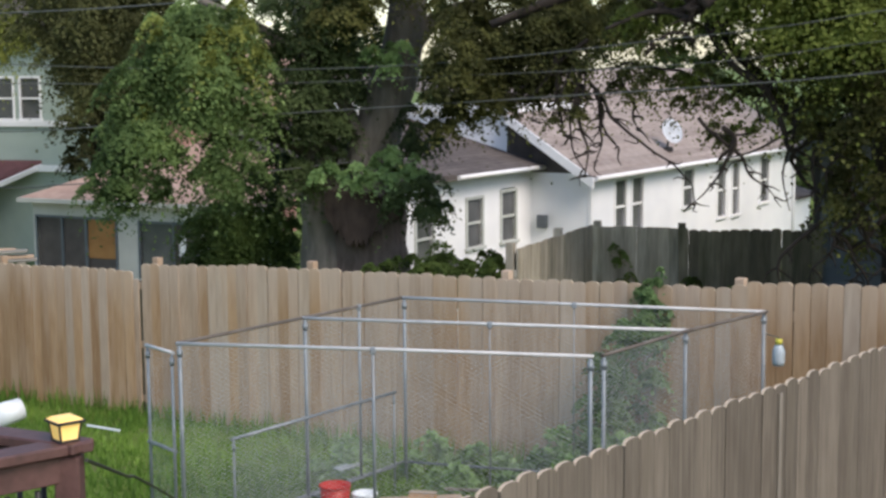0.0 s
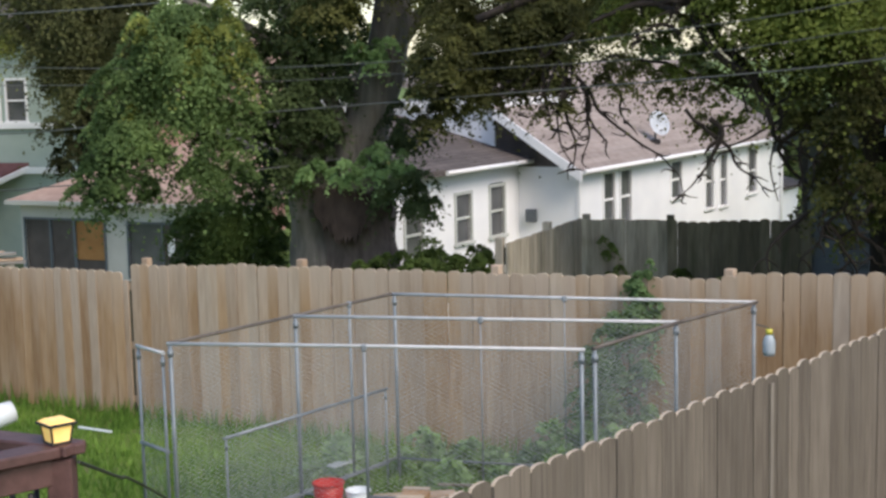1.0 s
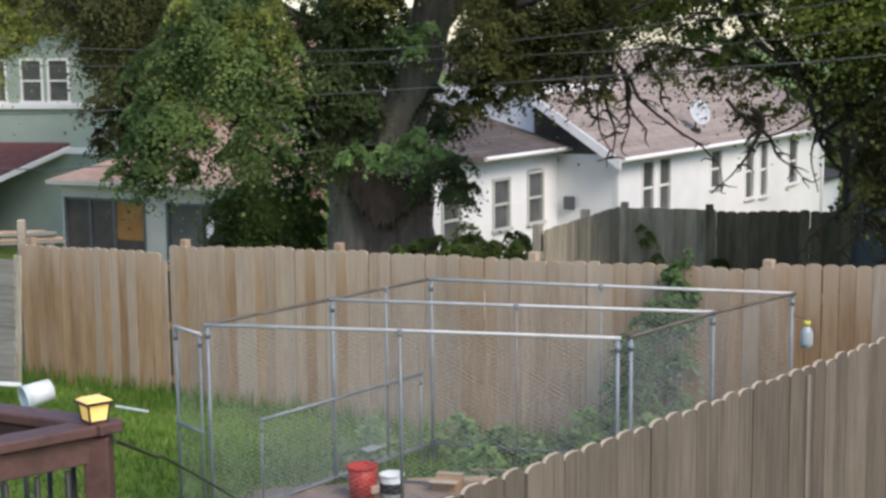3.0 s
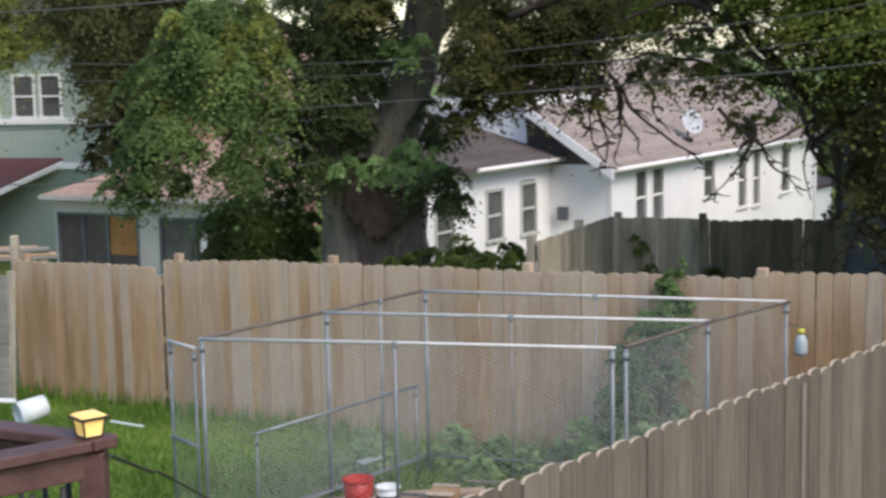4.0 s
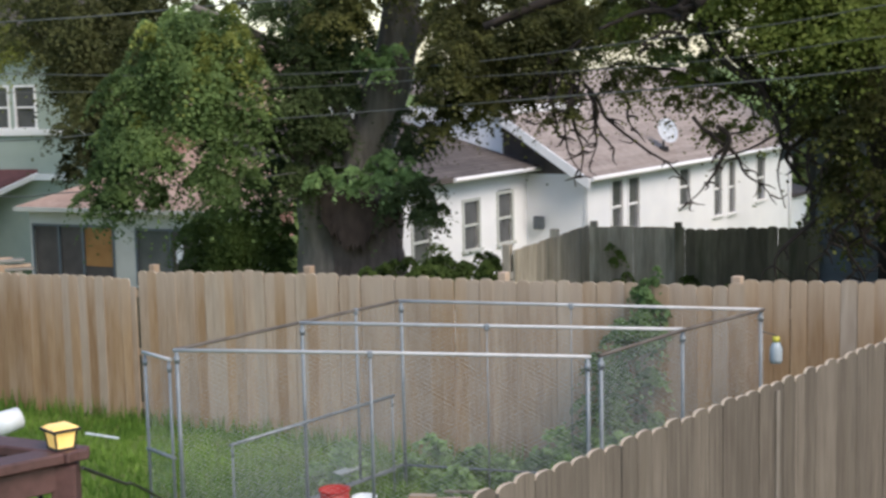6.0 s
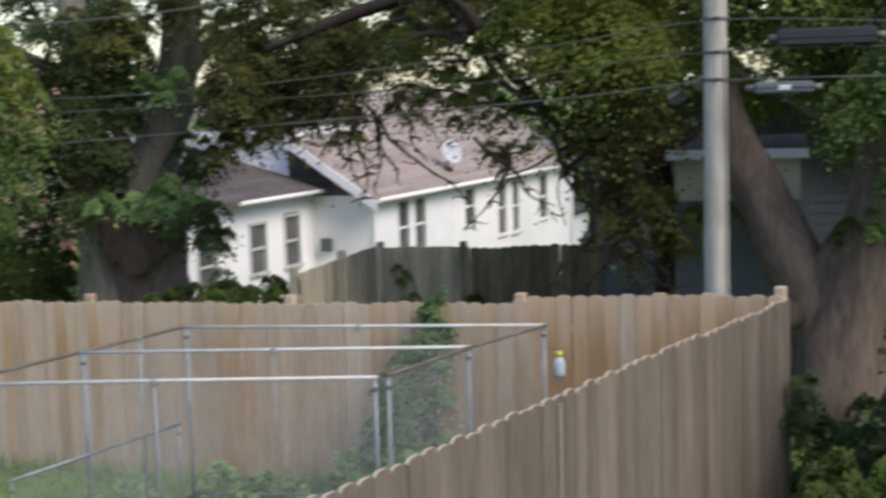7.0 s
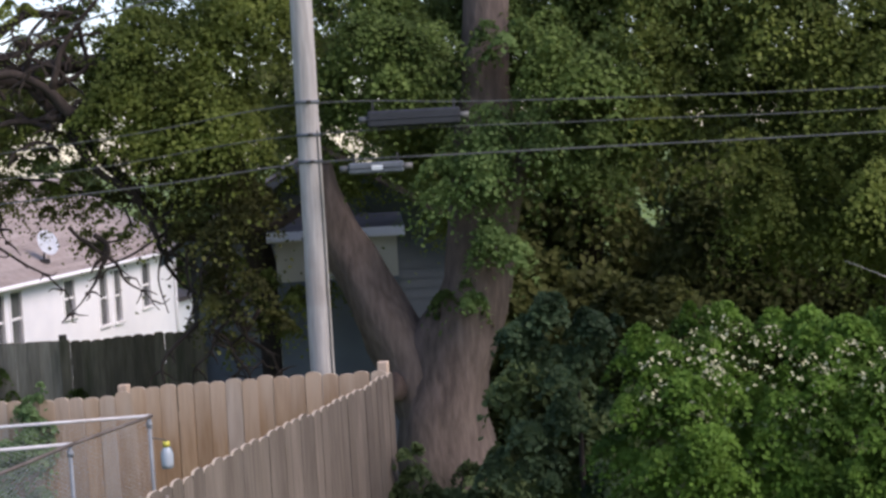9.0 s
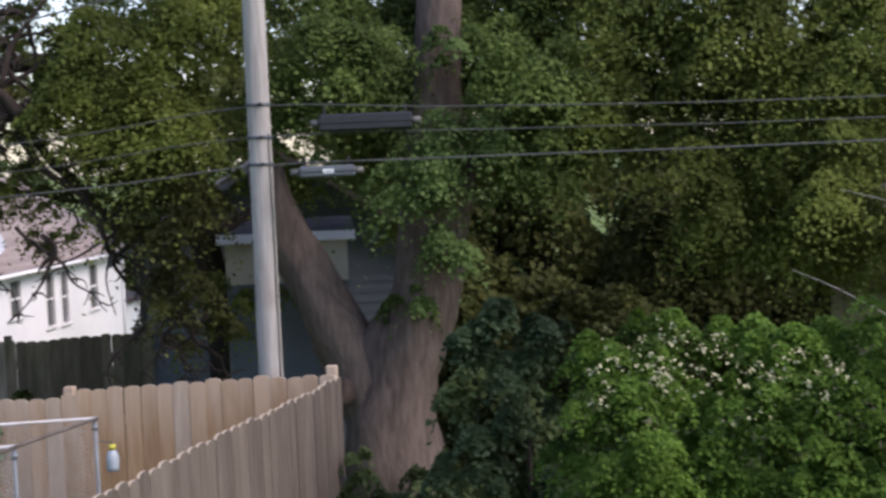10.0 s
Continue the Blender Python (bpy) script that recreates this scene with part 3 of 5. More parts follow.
UNDER_CLUMPS = [(5.2, 10.14, 2.33, 0.16), (5.42, 10.03, 2.46, 0.17), (5.65, 9.9, 2.37, 0.16), (5.83, 9.8, 2.3, 0.09), (5.25, 10.12, 2.15, 0.14), (5.5, 9.98, 2.08, 0.17), (5.71, 9.86, 2.14, 0.12), (5.51, 9.98, 1.66, 0.17), (5.7, 9.87, 1.71, 0.1), (5.25, 10.12, 1.53, 0.14), (5.04, 10.22, 1.23, 0.15), (5.35, 10.06, 1.1, 0.22), (5.68, 9.88, 1.17, 0.17), (5.92, 9.74, 2.06, 0.1)]
BUSH_CLUMPS = [(5.86, 8.71, 2.44, 0.2), (5.6, 8.76, 2.3, 0.2), (6.18, 8.73, 2.26, 0.22), (6.55, 8.59, 2.33, 0.2), (6.6, 8.16, 2.24, 0.26), (6.97, 8.12, 2.3, 0.24), (7.1, 7.74, 2.32, 0.3), (5.44, 8.75, 2.02, 0.22), (5.66, 8.48, 2.03, 0.26), (6.21, 8.59, 1.92, 0.23), (6.29, 8.03, 1.98, 0.28), (6.66, 7.86, 1.95, 0.3), (6.94, 7.61, 1.93, 0.32), (5.41, 8.88, 1.6, 0.22), (5.5, 8.35, 1.67, 0.28), (6.11, 8.54, 1.51, 0.2), (6.19, 7.98, 1.61, 0.28), (6.51, 7.73, 1.58, 0.3), (6.8, 7.47, 1.55, 0.3), (5.43, 8.63, 1.28, 0.28), (5.69, 8.22, 1.3, 0.3), (6.16, 8.13, 1.26, 0.28), (6.38, 7.7, 1.29, 0.32), (6.7, 7.42, 1.31, 0.3)]
IVYBASE_CLUMPS = [(4.83, 11.53, 0.89, 0.18), (4.8, 11.54, 1.18, 0.09), (5.23, 11.36, 0.77, 0.18), (5.5, 11.23, 1.05, 0.15), (4.69, 11.59, 0.75, 0.15)]
FRONT_CLUMPS = [(7.35, 14.6, 4.95, 0.26), (6.97, 14.62, 3.5, 0.5), (7.16, 14.53, 2.74, 0.37), (6.8, 14.7, 2.13, 0.25), (7.33, 14.45, 3.98, 0.5)]
SPARSE_CLUMPS = [(2.81, 17.62, 5.13, 0.47), (2.57, 17.66, 4.41, 0.4), (3.09, 17.58, 4.66, 0.34), (2.71, 17.64, 3.76, 0.27), (3.27, 17.54, 3.52, 0.34), (2.35, 16.93, 4.2, 0.32), (2.64, 16.89, 3.97, 0.23), (2.41, 16.92, 5.54, 0.32), (2.98, 16.83, 5.56, 0.32), (3.3, 16.77, 4.77, 0.23), (3.2, 16.79, 5.22, 0.17), (3.32, 16.77, 3.05, 0.15), (3.6, 16.71, 2.96, 0.17), (2.77, 16.87, 3.58, 0.19)]
LOW_CLUMPS = [(5.43, 16.74, 1.98, 0.27), (6.15, 16.49, 2.34, 0.24), (4.99, 16.88, 2.15, 0.34), (4.76, 16.94, 2.63, 0.3), (6.57, 16.33, 1.91, 0.2), (7.3, 17.0, 3.55, 0.45), (7.6, 16.9, 3.0, 0.4), (7.1, 16.7, 4.3, 0.6), (5.2, 17.0, 3.6, 0.42), (5.9, 16.8, 3.5, 0.42), (6.5, 16.7, 3.4, 0.42), (4.4, 17.2, 4.2, 0.5), (5.8, 16.9, 4.3, 0.5), (5.2, 16.85, 2.25, 0.25), (5.8, 16.65, 2.15, 0.3), (5.0, 16.9, 1.8, 0.25)]
TOPL_CLUMPS = [(3.2, 18.0, 4.3, 0.3), (2.8, 18.2, 4.45, 0.36), (3.6, 17.8, 4.55, 0.33), (2.3, 18.3, 4.5, 0.33), (0.11, 20.0, 4.51, 0.46), (0.86, 19.98, 4.38, 0.5), (1.63, 19.93, 4.62, 0.54), (2.22, 19.88, 4.3, 0.42), (2.83, 19.8, 4.65, 0.54), (0.39, 20.0, 3.98, 0.31), (-0.93, 19.98, 4.92, 0.46), (-1.39, 19.95, 4.63, 0.42), (-0.32, 20.0, 5.2, 0.62), (1.49, 19.94, 5.22, 0.69), (3.36, 19.72, 5.08, 0.62), (0.73, 19.99, 5.02, 0.46), (0.19, 18.6, 4.47, 0.42), (0.7, 18.59, 4.12, 0.34), (0.04, 18.6, 3.73, 0.25), (1.26, 18.56, 4.58, 0.4), (1.79, 18.51, 4.36, 0.34), (2.42, 18.44, 4.55, 0.38), (0.54, 18.59, 4.8, 0.4)]
TOPD_CLUMPS = [(-5.61, 26.41, 4.36, 0.93), (-6.49, 26.21, 4.87, 1.04), (-5.06, 26.52, 5.62, 0.93), (-3.52, 26.77, 5.7, 0.83), (-6.3, 26.26, 3.7, 0.62)]
TOPR_CLUMPS = [(6.78, 16.13, 5.66, 0.67), (7.98, 15.57, 5.46, 0.61), (5.23, 16.7, 5.73, 0.61), (4.28, 16.97, 5.7, 0.61), (3.35, 17.18, 5.85, 0.4), (9.14, 14.92, 5.64, 0.74), (10.48, 14.01, 5.66, 0.81), (6.19, 16.37, 6.15, 0.67), (3.75, 17.09, 5.26, 0.34)]
BACK_CLUMPS = [(13.0, 37.8, 6.5, 3.6), (9.89, 21.87, 3.51, 1.85), (12.36, 20.57, 4.32, 2.77), (14.57, 19.07, 3.31, 2.77), (16.25, 17.66, 4.11, 2.77), (12.25, 20.64, 0.64, 1.85), (14.52, 19.11, 0.58, 1.85), (16.6, 36.4, 6.4, 3.6), (9.9, 19.6, 1.2, 1.6), (10.6, 19.4, 2.6, 1.7), (8.6, 20.6, 0.6, 1.2), (8.1, 25.5, 1.4, 1.2), (9.5, 29.0, 1.5, 2.0), (11.0, 33.0, 1.5, 2.2), (7.6, 24.4, 2.4, 0.7)]


# ---- trees ----
def build_tree(name, label, limbs, bark, crown=(), leaf=None, count=0, size=0.11, extra=(), category="tree", dark_from=99, **kw):
    """limbs: (points, first radius, last radius); the first is the trunk."""
    x, y, z = limbs[0][0][0]
    tree = thing(name, pose(x, y, z), label, category)
    back = Matrix.Translation((-x, -y, -z))
    for i, (pts, r0, r1) in enumerate(limbs):
        line = bend(pts)
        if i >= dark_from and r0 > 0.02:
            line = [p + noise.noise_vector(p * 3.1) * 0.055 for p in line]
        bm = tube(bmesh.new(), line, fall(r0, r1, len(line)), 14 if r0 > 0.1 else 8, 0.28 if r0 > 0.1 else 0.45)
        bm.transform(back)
        # limbs from dark_from on take the bark darkened for crown shade
        part("trunk" if i == 0 else "limb", bm, BARK_SHADED if i >= dark_from else bark, tree)
    for k, (blobs, mat, n, sz) in enumerate([(crown, leaf, count, size), *extra]):
        if n:
            ob = foliage("crown", blobs, n, sz, mat, tree, **kw)
            ob.matrix_basis = back
    return tree


# old trunk behind the fence: two grey stems, one torn off, and one leaning up
OLD_LIMBS = [
    ([(-1.68, 20.85, -1.2), (-1.68, 20.85, 0.6), (-1.70, 20.87, 1.5), (-1.74, 20.9, 2.6), (-1.85, 21.0, 4.0), (-2.1, 21.1, 6.5)], 0.40, 0.17),
    ([(-0.95, 20.95, 1.2), (-1.08, 20.97, 2.1), (-0.85, 20.98, 3.0), (-0.52, 20.99, 4.1), (-0.42, 21.0, 5.2), (-0.2, 21.1, 7.5)], 0.36, 0.25),
    ([(-0.45, 21.0, 3.9), (-0.1, 21.0, 4.35), (0.5, 20.9, 4.6), (1.3, 20.6, 4.9)], 0.14, 0.06),
    ([(-1.1, 20.97, 2.5), (-1.5, 20.9, 3.4), (-2.4, 20.4, 4.2), (-3.2, 19.8, 4.6)], 0.13, 0.05),
    ([(-1.8, 20.95, 2.4), (-2.6, 20.3, 2.9), (-3.5, 19.6, 3.1)], 0.09, 0.03),
]
old = build_tree("old_tree", "massive old grey tree trunk overgrown with leafy shoots", OLD_LIMBS, BARK, MAPLE_CLUMPS, LEAF, 60000, 0.052,
                 extra=[(TOPL_CLUMPS, LEAF_OLIVE, 64000, 0.05), (IVY_CLUMPS, LEAF_DARK, 62000, 0.055), ([(-1.6, 19.9, 2.33, 0.18), (-1.2, 19.9, 2.28, 0.22), (-0.75, 19.9, 2.42, 0.26), (-0.4, 20.0, 2.35, 0.24), (-0.75, 20.3, 3.9, 0.26)], WEEDS, 9000, 0.055),
                        # yellow-green clumps: sunlit leaves at the crown's top, painted by colour
                        ([(-3.4, 18.9, 3.85, 0.32), (-2.9, 18.9, 3.95, 0.34), (-2.45, 18.95, 3.85, 0.28), (-2.7, 19.0, 4.3, 0.34), (-3.3, 18.9, 4.25, 0.3), (-3.72, 18.85, 3.1, 0.2)], LEAF_YELLOW_LIT, 6500, 0.05)])
to_old = Matrix.Translation((1.68, -20.85, 1.2))
stump = tube(bmesh.new(), bend([(-1.1, 20.95, -1.2), (-1.1, 20.95, 0.5), (-1.08, 20.93, 1.3), (-1.06, 20.9, 1.95)]), fall(0.62, 0.52, 19), 16, 0.3)
stump.transform(to_old)
part("broken_stem", stump, BARK_BROWN, old, "thick brown stem broken off short")


def torn_face():
    """A ragged dark wound: a fan of splinters of uneven length hanging from the broken rim."""
    rng, bm = random.Random(31), bmesh.new()
    for k in range(22):
        u = (k + 0.5) / 22
        x = -1.60 + 1.05 * u
        top = 2.06 - 0.20 * u + rng.uniform(-0.05, 0.07)
        depth = 0.28 + 0.52 * math.sin(math.pi * min(1.0, 0.15 + 0.95 * u)) ** 1.5 + rng.uniform(-0.03, 0.03)
        y = 20.30 + 0.10 * math.cos(math.pi * (u - 0.45)) * -1 + rng.uniform(-0.03, 0.03)
        w = 0.06
        prism(bm, [(x - w, top - 0.04), (x - 0.2 * w, top), (x + w, top - 0.05), (x + 0.7 * w, top - depth * 0.7), (x + rng.uniform(-0.3, 0.3) * w, top - depth), (x - 0.8 * w, top - depth * 0.75)], 1, y, y + 0.3)
    bm.transform(to_old)
    part("torn_face", bm, DEADWOOD, old, "dark splintered wound of a broken limb")


torn_face()

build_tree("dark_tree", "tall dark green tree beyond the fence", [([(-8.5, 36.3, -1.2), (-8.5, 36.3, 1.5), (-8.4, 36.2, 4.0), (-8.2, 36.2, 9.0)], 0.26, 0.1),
           ([(-8.5, 36.3, 2.2), (-9.2, 36.1, 3.6), (-9.6, 36.0, 5.2)], 0.09, 0.03)], BARK_SHADED, DARKTREE_CLUMPS, LEAF_SHADE, 60000, 0.085, extra=[(TOPD_CLUMPS, LEAF_SHADE, 36000, 0.065)])
build_tree("shrub", "dark dense shrub at the foot of the old tree", [([(-3.2, 21.8, -1.2), (-3.2, 21.8, 0.3), (-3.0, 21.8, 1.4)], 0.06, 0.02),
           ([(-3.2, 21.8, 0.0), (-3.5, 21.7, 1.3)], 0.04, 0.015)], BARK_SHADED, SHRUB_CLUMPS, LEAF_RIGHT, 34000, 0.055, category="shrub")
build_tree("hedge", "low dark hedge behind the board fence", [([(0.3, 19.0, -0.9), (0.3, 19.0, 0.6), (0.4, 19.0, 1.1)], 0.04, 0.02)], BARK_SHADED, HEDGE_CLUMPS, LEAF_RIGHT, 22000, 0.05, category="hedge")

build_tree("yellow_green_tree", "yellow-green tree in front of the green house", [([(-13.6, 37.2, -1.4), (-13.6, 37.2, 2.0), (-13.4, 37.2, 5.0)], 0.15, 0.05)], BARK_SHADED, [(-11.4, 35.22, 4.35, 0.75), (-10.6, 35.4, 4.55, 0.6), (-10.05, 35.6, 4.75, 0.5), (-12.0, 35.15, 3.6, 0.7), (-11.0, 35.3, 5.3, 0.7)], LEAF_YELLOW_LIT, 24000, 0.07)


def far_woods():
    """A belt of far trees round the view, uneven in height, thinning out upwards."""
    rng = np.random.default_rng(12)
    blobs = []
    for a in np.arange(-40, 62, 2.2):
        d = rng.uniform(58, 85)
        top = rng.uniform(3.5, 8.0)
        for z in np.arange(0.0, top, 2.2):
            blobs.append((d * math.sin(radians(a)), d * math.cos(radians(a)), z, rng.uniform(1.6, 2.6)))
    ob = foliage("far_woods", blobs, 60000, 0.5, LEAF_DARK, clump=1.0, hollow=0.1)
    tagged(ob, "far dark woods behind the houses", "woods", kind="stuff")


far_woods()

# tree that overhangs the white house, hung with bare twigs
OAK_LIMBS = [([(5.9, 18.6, -1.0), (5.7, 18.5, 2.0), (5.0, 18.3, 4.4), (3.6, 18.1, 5.0), (2.0, 17.95, 4.7), (0.6, 18.0, 4.2)], 0.22, 0.05)]


def crooked_twigs(limbs, count, seed, xs, y, zs, down=-0.16, reach=1.0):
    """Crooked twigs with side branchlets, added to a list of limbs."""
    for k in range(count):
        rr = random.Random(seed + k)
        p = Vector((rr.uniform(*xs), y, rr.uniform(*zs)))
        step = Vector((rr.uniform(-0.14, 0.14), 0, down))
        line, r = [p.copy()], rr.uniform(0.02, 0.042)
        for n in range(rr.randint(3, 6)):
            step = step * 0.75 + Vector((rr.uniform(-0.13, 0.13), rr.uniform(-0.06, 0.06), rr.uniform(-0.11, 0.0) if down < 0 else rr.uniform(-0.05, 0.08))) * reach
            p = p + step
            line.append(p.copy())
            for side in range(2):
                q = p + Vector((rr.uniform(-0.22, 0.22), rr.uniform(-0.1, 0.1), rr.uniform(-0.2, 0.03))) * reach
                limbs.append(([p, (p + q) / 2 + Vector((rr.uniform(-0.05, 0.05), 0, rr.uniform(-0.05, 0.05))), q], r * 0.5, 0.004))
        limbs.append((line, r, 0.006))


crooked_twigs(OAK_LIMBS, 11, 40, (1.35, 2.2), 17.6, (3.3, 4.1), -0.18, 1.1)
build_tree("overhanging_tree", "dark tree limb with drooping twigs and olive leaves", OAK_LIMBS, BARK_SHADED, OAK_CLUMPS, LEAF_OLIVE, 34000, 0.05,
           extra=[([(1.5, 17.5, 3.2, 0.3), (2.2, 17.6, 4.0, 0.5), (2.2, 17.5, 3.3, 0.35), (2.9, 17.4, 3.4, 0.4)], LEAF_OLIVE, 4200, 0.042)])

# the big tree behind the fence corner
RIGHT_LIMBS = [
    ([(6.86, 15.60, -1.34), (6.85, 15.60, 0.07), (6.88, 15.56, 1.12), (7.27, 15.42, 2.18), (7.43, 15.36, 3.59), (7.53, 15.24, 5.58), (7.62, 15.12, 8.74)], 0.64, 0.17),
    ([(6.85, 15.60, 0.35), (6.58, 15.71, 1.12), (6.16, 15.86, 2.12), (5.80, 15.99, 2.94), (5.59, 15.97, 3.64)], 0.44, 0.20),
    ([(7.09, 15.48, 1.01), (7.48, 15.34, 2.06), (7.64, 15.30, 2.77), (7.91, 15.18, 3.59), (8.68, 15.01, 4.76)], 0.24, 0.06),
    ([(5.59, 15.97, 3.23), (5.04, 16.30, 2.94), (4.28, 16.81, 2.89), (3.87, 16.91, 3.29), (3.58, 16.98, 3.63), (3.00, 17.09, 4.30), (2.58, 17.12, 4.76)], 0.06, 0.05),
    ([(4.28, 16.81, 2.89), (4.04, 17.00, 2.59), (4.40, 17.00, 2.18), (4.87, 16.91, 1.83)], 0.035, 0.012),
    ([(4.10, 16.88, 3.00), (3.63, 17.00, 2.71), (3.22, 17.12, 2.59)], 0.02, 0.007),
    ([(3.87, 16.91, 3.29), (3.17, 17.12, 3.47), (2.34, 17.35, 3.70), (1.41, 17.59, 3.59)], 0.028, 0.008),
    ([(2.98, 16.3, 4.35), (2.75, 16.4, 4.62), (2.45, 16.45, 4.78), (1.9, 16.5, 4.8)], 0.06, 0.04),
    ([(2.75, 16.4, 4.62), (3.0, 16.35, 5.2), (3.5, 16.2, 5.7)], 0.04, 0.02),
]
RIGHT_LIMBS += [
    ([(1.9, 16.77, 4.92), (2.25, 16.73, 4.78), (2.66, 16.66, 4.67), (2.92, 16.62, 4.41), (3.04, 16.6, 4.0), (3.27, 16.55, 3.72), (3.58, 16.49, 3.44), (3.76, 16.45, 3.12), (3.88, 16.43, 2.77)], 0.066, 0.03),
    ([(3.91, 16.53, 2.77), (4.15, 16.47, 2.67), (4.65, 16.33, 2.16)], 0.03, 0.012),
    ([(3.58, 16.49, 3.44), (3.46, 16.52, 3.55), (3.42, 16.52, 3.93)], 0.03, 0.012),
    ([(1.92, 16.88, 5.05), (2.29, 16.83, 5.26), (2.58, 16.79, 5.46), (3.0, 16.72, 5.46), (3.19, 16.68, 5.36), (3.25, 16.67, 4.82)], 0.065, 0.025),
    ([(2.52, 16.68, 4.71), (2.73, 16.65, 5.11), (3.04, 16.6, 5.2), (3.4, 16.53, 5.22)], 0.035, 0.015),
    ([(2.13, 16.74, 4.85), (2.48, 16.69, 4.89), (2.62, 16.67, 4.96)], 0.025, 0.012),
    ([(2.92, 16.62, 4.41), (2.57, 16.68, 4.3), (2.21, 16.73, 4.26), (1.86, 16.77, 4.11)], 0.035, 0.02),
    ([(3.76, 16.45, 3.12), (3.99, 16.39, 3.21), (4.04, 16.38, 3.39)], 0.02, 0.008),
    ([(3.88, 16.43, 2.77), (3.82, 16.44, 2.44), (3.9, 16.42, 2.06)], 0.016, 0.006),
]
crooked_twigs(RIGHT_LIMBS, 6, 90, (2.7, 5.0), 16.5, (2.9, 4.3))
crooked_twigs(RIGHT_LIMBS, 9, 210, (4.15, 5.0), 16.4, (1.7, 2.9), -0.2, 1.1)
crooked_twigs(RIGHT_LIMBS, 12, 130, (2.2, 3.4), 16.5, (3.9, 5.4), 0.06, 1.2)
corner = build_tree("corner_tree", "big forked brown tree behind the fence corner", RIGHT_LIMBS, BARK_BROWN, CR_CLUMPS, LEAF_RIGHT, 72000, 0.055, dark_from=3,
           extra=[(CRL_CLUMPS, LEAF_CROWN, 38000, 0.055), (CRLOW_CLUMPS, LEAF_OLIVE, 7000, 0.055), (CR2_CLUMPS, LEAF_CROWN, 94000, 0.06), ([(10.2, 13.2, 3.1, 0.6), (11.0, 12.6, 3.2, 0.7), (9.7, 13.6, 3.4, 0.5), (11.5, 12.2, 2.5, 0.6)], LEAF_CROWN, 14000, 0.055), (OVER_CLUMPS, LEAF_OLIVE, 9000, 0.05),
                  (TOPR_CLUMPS, LEAF_RIGHT, 46000, 0.055), (FRONT_CLUMPS, LEAF_FRONT, 13000, 0.055), (SPARSE_CLUMPS, LEAF_CROWN, 8000, 0.05), (LOW_CLUMPS, LEAF_CROWN, 27000, 0.05)])
knot = tube(bmesh.new(), bend([(6.22, 15.52, 0.92), (6.26, 15.44, 1.06), (6.24, 15.5, 1.22)]), [0.05, 0.09, 0.11, 0.12, 0.12, 0.12, 0.11, 0.11, 0.10, 0.10, 0.08, 0.06, 0.04], 10, 0.5)
knot.transform(Matrix.Translation((-6.86, -15.60, 1.34)))
part("knot", knot, DEADWOOD, corner, "dark rotten knot")
build_tree("background_trees", "dense dark trees filling the view beyond the corner", [([(12.0, 21.0, -1.2), (12.0, 21.0, 3.0), (12.2, 21.0, 7.0)], 0.3, 0.15),
           ([(9.5, 22.0, -1.2), (9.6, 22.0, 3.0), (9.4, 22.0, 6.5)], 0.2, 0.1), ([(15.0, 18.5, -1.2), (15.0, 18.5, 6.0)], 0.25, 0.12)], BARK_SHADED, BACK_CLUMPS, LEAF_DEEP_SHADE, 150000, 0.135, extra=[([(11.5, 18.5, 1.2, 1.3), (13.0, 17.5, 1.4, 1.3), (9.8, 19.5, 1.6, 1.2), (14.2, 16.5, 1.4, 1.3), (12.3, 17.6, 2.6, 1.0), (8.7, 17.2, 0.3, 0.9), (9.5, 16.4, 0.5, 0.9), (10.6, 17.0, 0.9, 1.1)], LEAF_DEEP_SHADE, 60000, 0.11)], clump=0.5, hollow=0.1)
build_tree("bare_sapling", "thin pale bare sapling with drooping twigs", [([(9.1, 9.3, -0.1), (9.08, 9.3, 1.6), (9.1, 9.3, 3.6)], 0.018, 0.008),
           ([(9.09, 9.3, 3.02), (8.9, 9.56, 3.15), (8.61, 9.81, 3.26)], 0.005, 0.002), ([(9.08, 9.3, 1.95), (8.75, 9.2, 2.12), (8.44, 9.3, 2.32), (8.22, 9.49, 2.48), (7.98, 9.69, 2.62)], 0.006, 0.002)], POLEWOOD, category="sapling")
build_tree("undergrowth", "blue-green broad-leaved undergrowth beside the fence", [([(5.6, 10.0, -0.1), (5.6, 10.0, 1.2), (5.6, 10.0, 2.0)], 0.03, 0.01)], BARK_SHADED, UNDER_CLUMPS, LEAF_BLUE, 17000, 0.05, category="shrub",
           extra=[([(5.59, 10.62, 1.91, 0.34), (5.91, 10.45, 1.76, 0.36), (5.57, 10.63, 1.35, 0.36), (5.93, 10.43, 1.24, 0.4), (6.14, 10.31, 1.61, 0.3)], LEAF_DARK, 6000, 0.08)], clump=0.22, hollow=0.15)
build_tree("ivy", "green ivy round the foot of the corner tree", [([(5.1, 11.4, -0.1), (5.1, 11.4, 0.5), (5.2, 11.4, 0.9)], 0.02, 0.01)], BARK_SHADED, IVYBASE_CLUMPS, LEAF_DARK, 4000, 0.06, category="ivy",
           extra=[([(5.25, 11.36, 0.45, 0.26), (4.9, 11.2, 0.35, 0.3), (5.6, 11.0, 0.4, 0.35), (6.0, 11.2, 0.5, 0.4), (5.3, 10.6, 0.4, 0.35), (4.75, 10.6, 0.35, 0.3)], LEAF_DARK, 9000, 0.06)])
